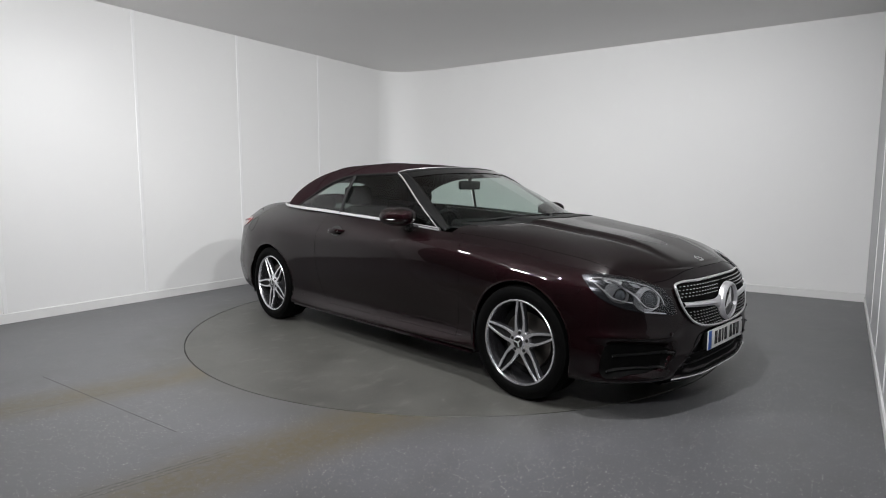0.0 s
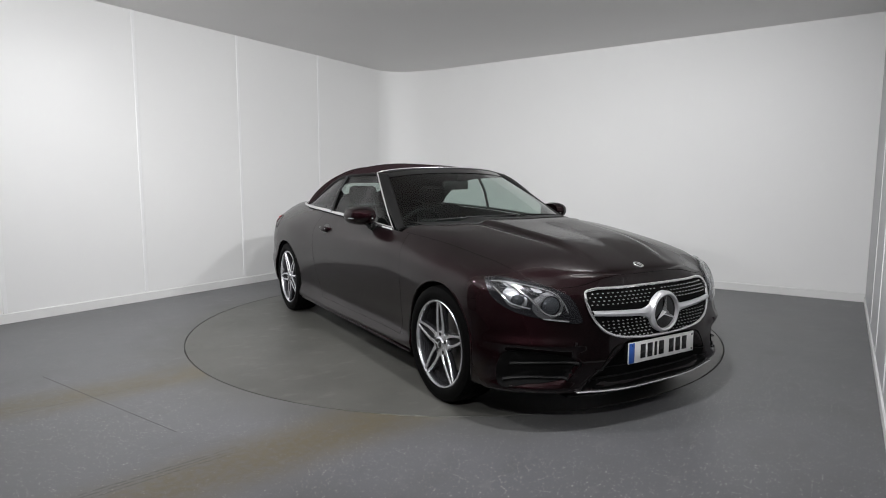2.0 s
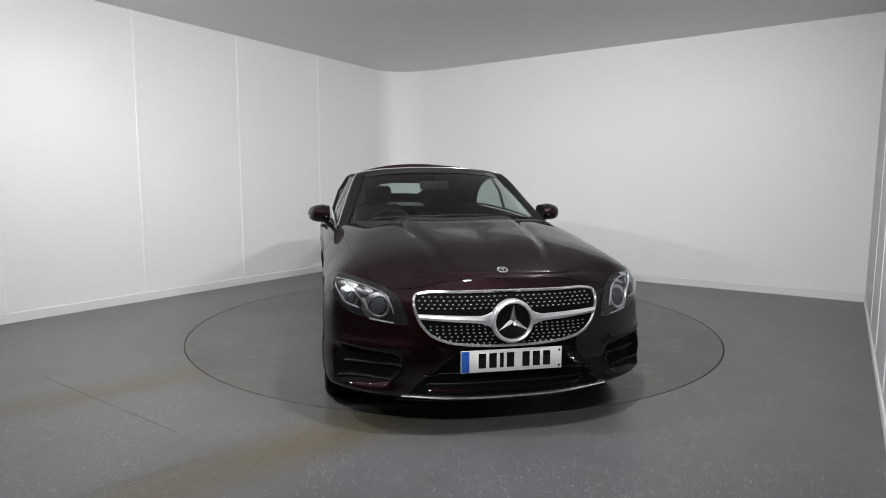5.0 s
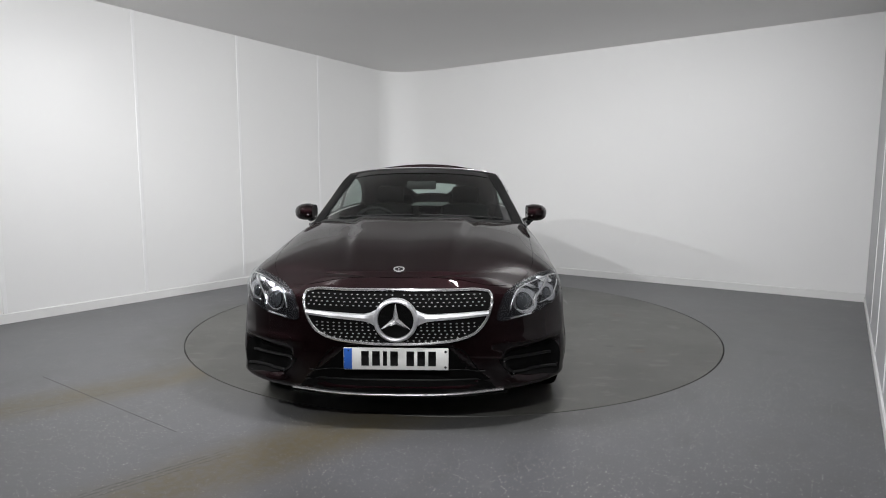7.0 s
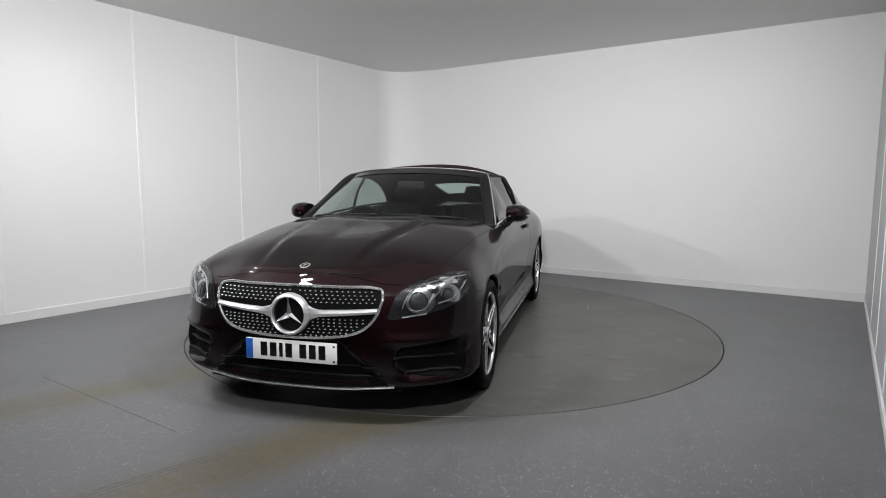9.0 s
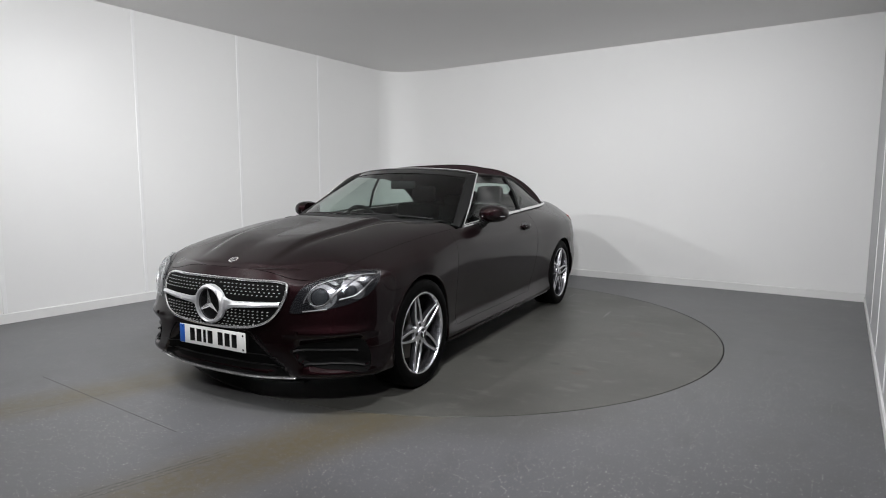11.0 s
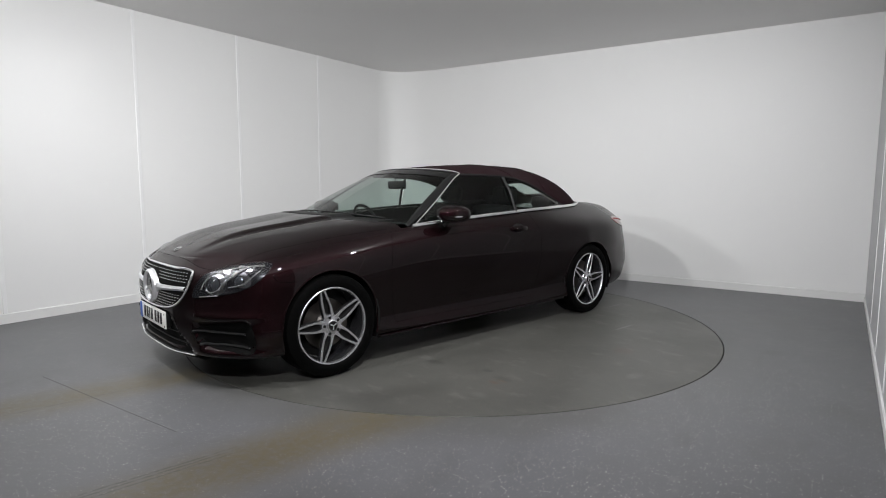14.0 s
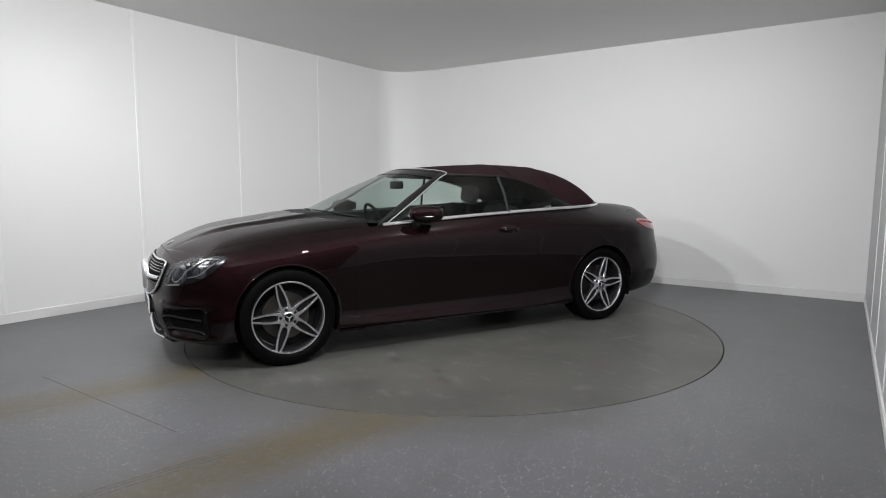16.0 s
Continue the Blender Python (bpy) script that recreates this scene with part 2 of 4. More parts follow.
def tube_into(bm, path, radius, sides=8, flat=1.0, cap=True, closed=False):
    """A tube along a path; flat squeezes it across the second axis."""
    p = np.array(path, float)
    n = len(p)
    tan = np.gradient(p, axis=0)
    if closed:
        tan = np.roll(p, -1, 0) - np.roll(p, 1, 0)
    tan /= np.linalg.norm(tan, axis=1)[:, None] + 1e-12
    up = np.array([0, 0, 1.0])
    rings = []
    rad = np.broadcast_to(radius, n)
    for i in range(n):
        a = np.cross(tan[i], up)
        if np.linalg.norm(a) < 1e-3:
            a = np.cross(tan[i], np.array([0, 1.0, 0]))
        a /= np.linalg.norm(a)
        b = np.cross(a, tan[i])
        rings.append([p[i] + rad[i] * (math.cos(t) * a * flat + math.sin(t) * b) for t in np.linspace(0, 2 * math.pi, sides, endpoint=False)])
    vs = grid_into(bm, rings, close_u=closed, close_v=True)
    if cap and not closed:
        bm.faces.new(vs[0])
        bm.faces.new(vs[-1][::-1])


def lathe_into(bm, profile, n=48, axis="y", closed=False, m=None):
    """Turns (radius, offset) pairs about the axis."""
    pts = []
    for r, o in profile:
        ring = []
        for a in np.linspace(0, 2 * math.pi, n, endpoint=False):
            v = Vector((r * math.cos(a), o, r * math.sin(a))) if axis == "y" else Vector((r * math.cos(a), r * math.sin(a), o))
            ring.append(m @ v if m else v)
        pts.append(ring)
    grid_into(bm, pts, close_u=closed, close_v=True)


def empty(name):
    return new(name)


# ---- the room ----
def slab(name, x0, x1, y0, y1, z0, z1, mat, kind="structure"):
    bm = bmesh.new()
    box_into(bm, (x0 + x1) / 2, (y0 + y1) / 2, (z0 + z1) / 2, x1 - x0, y1 - y0, z1 - z0)
    ob = part(name, bm, mat, smooth=False)
    ob.matrix_world = ROOM
    return tagged(ob, kind=kind)


EAST_JOINTS = (0.58, 1.58)              # joint strips on the side wall
CORNER_X, CORNER_Y = -2.35, 2.72        # where the rounded corner leaves the back and the side wall
TABLE_R = 2.2585


def build_room():
    # floor with a round well for the turntable
    bm = bmesh.new()
    ring = [(TABLE_R + 0.006) * np.array([math.cos(a), math.sin(a)]) for a in np.linspace(0, 2 * math.pi, 128, endpoint=False)]
    rows = []
    for k, w in enumerate((0.0, 0.5, 1.0)):
        row = []
        for p in ring:
            a = math.atan2(p[1], p[0])
            c, s = math.cos(a), math.sin(a)
            far = min((RIGHT + 0.2) / c if c > 1e-6 else 99, (LEFT - 0.2) / c if c < -1e-6 else 99,
                      (BACK + 0.2) / s if s > 1e-6 else 99, (FRONT - 0.2) / s if s < -1e-6 else 99)
            q = p * (1 - w) + np.array([c, s]) * far * w
            row.append((q[0], q[1], 0))
        rows.append(row)
    rows.insert(0, [(x, y, -0.06) for x, y, z in rows[0]])
    for cx, cy in ((LEFT - .2, BACK + .2), (RIGHT + .2, BACK + .2), (LEFT - .2, FRONT - .2), (RIGHT + .2, FRONT - .2)):
        i = min(range(128), key=lambda k: (rows[-1][k][0] - cx) ** 2 + (rows[-1][k][1] - cy) ** 2)
        rows[-1][i] = (cx, cy, 0)
    grid_into(bm, rows, close_v=True)
    fl = part("floor", bm, FLOOR)
    fl.matrix_world = ROOM
    tagged(fl, "grey speckled vinyl floor with brown tyre marks", "floor", kind="structure")
    slab("sub_floor", LEFT - .2, RIGHT + .2, FRONT - .2, BACK + .2, -0.2, -0.08, SEAM)
    tagged(slab("ceiling", LEFT - .2, RIGHT + .2, FRONT - .2, BACK + .2, CEIL, CEIL + 0.1, CEILING), "plain light grey ceiling of painted boards", "ceiling")
    tagged(slab("wall_east", RIGHT, RIGHT + .12, -1.6, BACK + .12, 0, CEIL, SHADED_WALL), "panelled side wall, its shade put into a grey colour, with white joint strips", "wall")
    # unseen wall ends and south wall, added dark to shape the car's reflections
    tagged(slab("wall_east_end", RIGHT, RIGHT + .12, FRONT, -1.6, 0, CEIL, UNSEEN_WALL), "unseen end of the side wall, added dark grey for dark reflections", "wall")
    tagged(slab("wall_west_end", LEFT - .12, LEFT, FRONT, -3.6, 0, CEIL, UNSEEN_WALL), "unseen end of the side wall, added dark grey for dark reflections", "wall")
    tagged(slab("wall_south", LEFT - .12, RIGHT, FRONT - .12, FRONT, 0, CEIL, UNSEEN_WALL), "plain unseen wall closing the bay, added dark grey for dark reflections", "wall")
    bm = bmesh.new()
    box_into(bm, -0.55, -2.84, 0.0005, 1.5, 0.004, 0.001)
    seam = part("floor_seam", bm, WELD)
    seam.matrix_world = ROOM
    tagged(seam, "thin dark welded seam in the vinyl floor", "floor seam", kind="structure")
    # side wall, rounded corner and back wall as one thick sheet
    inner = [(LEFT, -3.6), (LEFT, CORNER_Y)]
    for a in np.linspace(0, math.pi / 2, 17)[1:]:
        inner.append((LEFT + (CORNER_X - LEFT) * (1 - math.cos(a)), CORNER_Y + (BACK - CORNER_Y) * math.sin(a)))
    inner.append((RIGHT, BACK))
    bm = bmesh.new()
    bottom = [[bm.verts.new((*p, z)) for p in inner] for z in (0, CEIL)]
    for i in range(len(inner) - 1):
        bm.faces.new((bottom[0][i], bottom[0][i + 1], bottom[1][i + 1], bottom[1][i]))
    for (xa, ya), (xb, yb) in (((LEFT - .12, -3.6), (LEFT - .12, BACK + .12)), ((LEFT - .12, BACK + .12), (RIGHT, BACK + .12))):
        bm.faces.new([bm.verts.new(v) for v in ((xa, ya, 0), (xb, yb, 0), (xb, yb, CEIL), (xa, ya, CEIL))])
    w = part("wall_north_west", bm, WALL)
    w.matrix_world = ROOM
    tagged(w, "white panelled wall with a rounded corner", "wall", kind="structure")
    joints = (-3.598, -2.38, -1.09, 0.16, 1.47, CORNER_Y)
    for a, b in zip(joints[:-1], joints[1:]):
        bm = bmesh.new()
        box_into(bm, LEFT + 0.003, (a + b) / 2, CEIL / 2, 0.006, b - a - 0.008, CEIL - 0.004, 0.0015)
        part("wall_panel", bm, WALL, w, smooth=False)
    east = bpy.data.objects["wall_east"]
    # panels in the same greyed colour that carries the wall's shade
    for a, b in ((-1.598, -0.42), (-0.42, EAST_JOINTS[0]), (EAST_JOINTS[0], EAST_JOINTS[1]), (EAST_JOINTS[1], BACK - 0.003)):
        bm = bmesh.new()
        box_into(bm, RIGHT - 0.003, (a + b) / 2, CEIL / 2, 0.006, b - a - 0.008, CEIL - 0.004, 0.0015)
        part("wall_panel", bm, SHADED_WALL, east, smooth=False)
    # baseboards
    bm = bmesh.new()
    path = [(x, y) for x, y in inner]
    rows = []
    for off, z in ((0.002, 0.0), (0.016, 0.0), (0.016, 0.084), (0.011, 0.09), (0.002, 0.09)):
        row = []
        for i, (x, y) in enumerate(path):
            a, b = path[max(i - 1, 0)], path[min(i + 1, len(path) - 1)]
            t = np.array([b[0] - a[0], b[1] - a[1]])
            t /= np.linalg.norm(t)
            row.append((x + t[1] * off, y - t[0] * off, z))
        rows.append(row)
    grid_into(bm, rows)
    bb = part("baseboard", bm, SKIRTING, smooth=False)
    bb.matrix_world = ROOM
    tagged(bb, "white painted skirting along the wall", "baseboard", kind="structure")
    bm = bmesh.new()
    box_into(bm, RIGHT - 0.010, (FRONT + BACK) / 2, 0.030, 0.016, BACK - FRONT - 0.06, 0.06, 0.004)
    bb = part("baseboard", bm, SKIRTING, smooth=False)
    bb.matrix_world = ROOM
    tagged(bb, "white painted skirting along the wall", "baseboard", kind="structure")
    # joint strips
    for y in (-2.38, -1.09, 0.16, 1.47):
        bm = bmesh.new()
        box_into(bm, LEFT + 0.006, y, CEIL / 2 + 0.045, 0.010, 0.034, CEIL - 0.09, 0.003)
        s = part("trim", bm, STRIP, smooth=False)
        s.matrix_world = ROOM
        tagged(s, "white vertical joint strip between wall panels", "trim", "wall joint strips", "structure")
    for y in (-0.42, *EAST_JOINTS):
        bm = bmesh.new()
        box_into(bm, RIGHT - 0.006, y, CEIL / 2 + 0.045, 0.010, 0.024, CEIL - 0.09, 0.003)
        s = part("trim", bm, STRIP, smooth=False)
        s.matrix_world = ROOM
        tagged(s, "white vertical joint strip between wall panels", "trim", "wall joint strips", "structure")


def build_turntable():
    bm = bmesh.new()
    lathe_into(bm, [(0.001, 0.0), (0.8, 0.0), (1.6, 0.0), (TABLE_R - 0.004, 0.0), (TABLE_R - 0.002, -0.004), (TABLE_R - 0.002, -0.06)], 128, "z")
    t = empty("turntable")
    part("deck", bm, TABLE, t, "worn grey vinyl deck")
    bm = bmesh.new()
    lathe_into(bm, [(TABLE_R - .0015, -.003), (TABLE_R + .0035, -.004), (TABLE_R + .0035, -.05), (TABLE_R - .0015, -.05)], 128, "z", closed=True)
    part("edge_band", bm, EDGE_BAND, t, "dark edge band")
    return tagged(t, "large round turntable of worn grey vinyl, flush with the floor", "turntable")


def build_flood_lights():
    glow = material("lamp_diffuser", (0.9, 0.9, 0.9), 0.5, emit=(1, 0.97, 0.92), strength=8)
    for place, aim, power in LAMPS:
        e = empty("flood_light")
        e.matrix_world = ROOM @ look(place, aim)
        tagged(e, "white flood light under the ceiling, switched on", "flood light", "flood lights")
        bm = bmesh.new()
        for sx, sy, w, h in ((0, .035, .21, .02), (0, -.035, .21, .02), (.095, 0, .02, .05), (-.095, 0, .02, .05)):
            box_into(bm, sx, sy, 0.01, w, h, 0.08, 0.005)
        part("frame", bm, STRIP, e)
        bm = bmesh.new()
        box_into(bm, 0, 0, 0.02, .168, .05, 0.02)
        part("diffuser", bm, glow, e, "glowing white diffuser")
        bm = bmesh.new()
        up = e.matrix_world.to_3x3().inverted() @ Vector((0, 0, 1))
        tube_into(bm, [Vector((0, 0, .04)), Vector((0, 0, .05)) + up * (CEIL - place[2] - .02)], .012, 8)
        part("bracket", bm, STRIP, e)


# ---- the car: x forward, y to its left, origin on the ground midway between the axles ----
AXLE, HUB_Z, TYRE_R, ARCH_R = 1.4365, 0.335, 0.334, 0.362
# stations run from the middle of the nose round the corner, along the side and round to the middle of the tail
PLAN_X = [2.255, 2.228, 2.105, 1.93, 1.4365, 0.80, 0, -0.75, -1.4365, -1.95, -2.33, -2.50, -2.53]
PLAN_Y = [0, 0.38, 0.705, 0.872, 0.915, 0.905, 0.902, 0.91, 0.925, 0.895, 0.74, 0.40, 0]
# height and inset from the widest outline of each long line of the body
LINES = [
    ([.19, .19, .21, .21, .225, .215, .205, .205, .225, .25, .27, .28, .28], [.14, .14, .14, .14, .14, .14, .14, .14, .14, .14, .14, .14, .14]),
    ([.175, .18, .20, .20, .215, .210, .200, .200, .215, .24, .26, .27, .27], [.05, .04, .03, .03, .025, .022, .022, .022, .030, .04, .05, .06, .06]),
    ([.30, .30, .30, .31, .34, .305, .300, .305, .36, .40, .42, .42, .42], [.0, .0, .0, .0, .006, .062, .066, .060, .008, .0, .0, .0, .0]),
    ([.44, .44, .45, .46, .50, .46, .46, .48, .54, .56, .56, .56, .56], [.0, .0, .005, .01, .012, .038, .040, .035, .012, .012, .0, .0, .0]),
    ([.58, .58, .60, .63, .68, .68, .69, .70, .72, .72, .71, .70, .70], [.015, .017, .032, .025, .012, .011, .010, .008, .004, .012, .025, .03, .03]),
    ([.68, .685, .705, .745, .80, .835, .855, .875, .895, .89, .87, .86, .86], [.04, .048, .065, .062, .054, .026, .020, .022, .040, .070, .07, .065, .055]),
    ([.750, .752, .760, .796, .878, .930, .975, 1.008, 1.034, 1.016, .98, .97, .97], [.095, .105, .145, .145, .154, .105, .097, .118, .225, .240, .20, .16, .13]),
]
CREASE = ([2.155, 2.12, 2.04, 1.86, 1.42, 0.95, 0, -0.75, -1.4365, -1.9, -2.25, -2.38, -2.41],
          [0, .19, .36, .43, .46, .50, .5, .5, .5, .45, .38, .2, 0],
          [.758, .778, .808, .876, .954, .994, .95, .97, 1.048, 1.042, 1.01, .985, .98])
CENTRE = ([2.15, 2.12, 2.05, 1.88, 1.45, 1.05, 0, -0.75, -1.4365, -1.9, -2.25, -2.385, -2.405],
          [0] * 13,
          [.760, .784, .820, .878, .952, 1.000, .95, .97, 1.055, 1.05, 1.02, .99, .98])
ROW = [0, .12, .25, .43, .63, .82, .97, 1.33, 1.78]          # spacing of the lines round the section


def body_lines():
    plan = np.stack([PLAN_X, PLAN_Y], 1)
    tang = np.gradient(plan, axis=0)
    tang[0], tang[-1] = (0, 1), (0, -1)
    norm = np.stack([-tang[:, 1], tang[:, 0]], 1)
    norm /= np.linalg.norm(norm, axis=1)[:, None]
    out = []
    for z, inset in LINES:
        p = plan + norm * np.array(inset)[:, None]
        out.append(np.column_stack([p, z]))
    out.append(np.column_stack(CREASE))
    out.append(np.column_stack(CENTRE))
    return np.array(out)                                      # (line, station, xyz)


LINE = body_lines()
STATION = np.concatenate([[0], np.cumsum(np.hypot(np.diff(PLAN_X), np.diff(PLAN_Y)))])


def station_at(x):
    """The station where the widest side line passes x."""
    s = np.linspace(STATION[2], STATION[10], 800)
    xs = spline_at(PLAN_X, STATION, s)
    return float(np.interp(-x, -xs, s))


def body_points(us, vs):
    """Points of the left half of the shell at stations us and rows vs."""
    cols = np.array([spline_at(l, STATION, us) for l in LINE])            # (9, nu, 3)
    return np.stack([spline_at(cols[:, i], ROW, vs) for i in range(len(us))])


DOOR_F, DOOR_R, COWL, DECK = station_at(0.97), station_at(-0.60), station_at(0.80), station_at(-1.50)
SHELF = station_at(-1.13)
BUMPER_F, BUMPER_R = station_at(1.80), station_at(-1.86)


def samples(marks, step):
    out = []
    for a, b in zip(marks[:-1], marks[1:]):
        n = max(1, round((b - a) / step))
        out += [a + (b - a) * i / n for i in range(n)]
    return np.array(out + [marks[-1]])


US = samples([0, BUMPER_F, DOOR_F, COWL, DOOR_R, SHELF, DECK, BUMPER_R, STATION[-1]], 0.024)
VS = samples([ROW[0], ROW[1], ROW[2], ROW[4], ROW[6], ROW[8]], 0.020)
SHELL = body_points(US, VS)
SHELL[:, :, 1] = np.maximum(SHELL[:, :, 1], 0)
SHELL[0, :, 1] = SHELL[-1, :, 1] = 0
for _ in range(5):                                           # fair the surface
    mean = (SHELL[:-2, 1:-1] + SHELL[2:, 1:-1] + SHELL[1:-1, :-2] + SHELL[1:-1, 2:]) / 4
    SHELL[1:-1, 1:-1] += 0.5 * (mean - SHELL[1:-1, 1:-1])
for _ in range(16):                                          # the bonnet's front corners run smoothly into the wings
    mean = (SHELL[:-2, 1:-1] + SHELL[2:, 1:-1] + SHELL[1:-1, :-2] + SHELL[1:-1, 2:]) / 4
    inner = SHELL[1:-1, 1:-1]
    pick = np.clip((inner[:, :, 0] - 1.3) / .3, 0, 1) * np.clip((inner[:, :, 2] - .70) / .05, 0, 1) * np.clip((inner[:, :, 1] - .30) / .15, 0, 1)
    SHELL[1:-1, 1:-1] += 0.5 * pick[:, :, None] * (mean - inner)


def cut_arches():
    """Opens the wheel arches: faces inside go, the edge is drawn onto the circle."""
    keep = np.ones((len(US) - 1, len(VS) - 1), bool)
    for ax in (AXLE, -AXLE):
        d = np.hypot(SHELL[:, :, 0] - ax, SHELL[:, :, 2] - HUB_Z)
        inside = (d < ARCH_R) & (SHELL[:, :, 1] > 0.55) & (np.arange(len(VS))[None, :] < np.searchsorted(VS, ROW[6]))
        f = inside[:-1, :-1] & inside[1:, :-1] & inside[:-1, 1:] & inside[1:, 1:]
        keep &= ~f
        k = np.where(inside, ARCH_R / np.maximum(d, 1e-6), 1.0)
        SHELL[:, :, 0] = ax + (SHELL[:, :, 0] - ax) * k
        SHELL[:, :, 2] = HUB_Z + (SHELL[:, :, 2] - HUB_Z) * k
    return keep


def shell_normals():
    gu, gv = np.gradient(SHELL, axis=0), np.gradient(SHELL, axis=1)
    n = np.cross(gv, gu)
    n /= np.linalg.norm(n, axis=2)[:, :, None] + 1e-9
    if n[len(US) // 2, len(VS) // 3, 1] < 0:
        n = -n
    n[0, :, 1] = n[-1, :, 1] = 0
    n[:, -1, 1] = 0
    return n / (np.linalg.norm(n, axis=2)[:, :, None] + 1e-9)


def raise_bonnet():
    """Two long ridges: the middle of the bonnet stands a little proud."""
    x, y = SHELL[:, :, 0], SHELL[:, :, 1]
    edge = 0.27 + 0.13 * np.clip((2.05 - x) / 1.1, 0, 1)
    step = 1 - np.clip((y - (edge - .03)) / .05, 0, 1)
    step = step * step * (3 - 2 * step)
    fade = np.clip((2.10 - x) / .35, 0, 1) * (x > .7) * (SHELL[:, :, 2] > .75)
    dip = .006 * np.exp(-((y - edge - .03) / .03) ** 2)
    SHELL[:, :, 2] += (.016 * step - dip) * fade


def sculpt_nose():
    """Recesses behind the lower and the side intakes, and a faint shelf above them."""
    x, y, z = SHELL[:, :, 0].copy(), SHELL[:, :, 1].copy(), SHELL[:, :, 2].copy()

    def soft(a, lo, hi, w):
        return np.clip((a - lo) / w + .5, 0, 1) * np.clip((hi - a) / w + .5, 0, 1)

    front = x > 1.85
    half = .48 - .60 * np.clip((z - .24) / .5, 0, 1)
    low = soft(z, .240, .430, .03) * soft(y, -1, half, .04) * front
    SHELL[:, :, 0] -= .040 * low
    side = soft(z, .268 + .10 * np.clip((.62 - y) / .1, 0, 1), .405 + .02 * np.clip((y - .6) / .2, 0, 1), .03) * soft(y, .56, .835, .04) * front
    SHELL[:, :, 0] -= .030 * side
    SHELL[:, :, 1] -= .030 * side
    ledge = np.exp(-((z - .226) / .024) ** 2) * soft(y, .52, .90, .08) * front
    SHELL[:, :, 0] += .016 * ledge
    SHELL[:, :, 1] += .012 * ledge
    shelf = np.exp(-((z - .455) / .022) ** 2) * soft(y, .50, .86, .08) * front
    SHELL[:, :, 0] += .010 * shelf
    SHELL[:, :, 1] += .008 * shelf


sculpt_nose()
raise_bonnet()
NORMALS = shell_normals()
KEEP = cut_arches()


def panel(name, pick, parent, sides=(1,), mat=None, label=""):
    """A piece of the shell: the faces that pick(u, v) wants, on one or both sides."""
    verts, faces, norms, index = [], [], [], {}

    def vert(s, i, j):
        p = SHELL[i, j]
        key = (0 if p[1] < 1e-6 else s, i, j)
        if key not in index:
            index[key] = len(verts)
            verts.append((p[0], s * p[1], p[2]))
            n = NORMALS[i, j]
            norms.append((n[0], s * n[1], n[2]))
        return index[key]

    for s in sides:
        for i in range(len(US) - 1):
            um = (US[i] + US[i + 1]) / 2
            for j in range(len(VS) - 1):
                if KEEP[i, j] and pick(um, (VS[j] + VS[j + 1]) / 2):
                    q = [vert(s, i, j), vert(s, i + 1, j), vert(s, i + 1, j + 1), vert(s, i, j + 1)]
                    q = list(dict.fromkeys(q))
                    if len(q) > 2:
                        a, b, c = (np.array(verts[k]) for k in q[:3])
                        out = np.cross(b - a, c - b) @ np.array(norms[q[0]])
                        faces.append(q if out > 0 else q[::-1])
    me = bpy.data.meshes.new(name)
    me.from_pydata(verts, [], faces)
    me.materials.append(mat or PAINT)
    me.polygons.foreach_set("use_smooth", [True] * len(faces))
    me.normals_split_custom_set_from_vertices(norms)
    me.update()
    ob = new(name, me)
    ob.parent = parent
    if label:
        ob["label"] = label
    return ob


def body_tree():
    from mathutils.bvhtree import BVHTree
    verts, faces = [], []
    nu, nv = len(US), len(VS)
    for s in (1, -1):
        base = len(verts)
        verts += [Vector((p[0], s * p[1], p[2])) for row in SHELL for p in row]
        faces += [(base + i * nv + j, base + (i + 1) * nv + j, base + (i + 1) * nv + j + 1, base + i * nv + j + 1)
                  for i in range(nu - 1) for j in range(nv - 1) if KEEP[i, j]]
    return BVHTree.FromPolygons(verts, faces)


TREE = body_tree()


def on_body(start, way, lift=0.0):
    """Where a ray meets the shell, raised by lift along its normal."""
    hit, n, _, _ = TREE.ray_cast(Vector(start), Vector(way))
    if hit is None:
        hit, n, _, _ = TREE.find_nearest(Vector(start) + Vector(way) * 1.0)
    if n.dot(Vector(way)) > 0:
        n = -n
    return hit + n * lift


# greenhouse curves of the left half
BELT = [(0.70, .803, .940), (0.22, .803, .972), (-0.43, .799, 1.008), (-1.04, .764, 1.031), (-1.30, .722, 1.037), (-1.50, .668, 1.041)]
BELT_TRIM = BELT[:-1] + [(-1.50, .672, 1.045), (-1.66, .575, 1.053), (-1.79, .37, 1.060), (-1.84, 0, 1.064)]
PILLAR = [(0.665, .790, .945), (0.38, .715, 1.125), (0.13, .640, 1.290), (0.045, .610, 1.330)]
TOP_EDGE = [(0.045, .610, 1.322), (-0.25, .650, 1.318), (-0.55, .662, 1.300), (-0.82, .666, 1.232), (-1.04, .690, 1.135), (-1.21, .728, 1.044)]
ROOF_EDGE = TOP_EDGE[:-1] + [(-1.25, .722, 1.043), (-1.50, .655, 1.050), (-1.68, .53, 1.060), (-1.81, .30, 1.068), (-1.84, 0, 1.068)]
ROOF_MID = [(0.115, 0, 1.384), (-0.30, 0, 1.417), (-0.60, 0, 1.429), (-0.90, 0, 1.427), (-1.12, 0, 1.409), (-1.28, 0, 1.375), (-1.45, 0, 1.312), (-1.62, 0, 1.220), (-1.76, 0, 1.125), (-1.84, 0, 1.070)]


def resample(knots, n):
    p = spline(knots, 16)
    d = np.concatenate([[0], np.cumsum(np.linalg.norm(np.diff(p, axis=0), axis=1))])
    s = np.linspace(0, d[-1], n)
    return np.stack([np.interp(s, d, p[:, k]) for k in range(3)], 1)


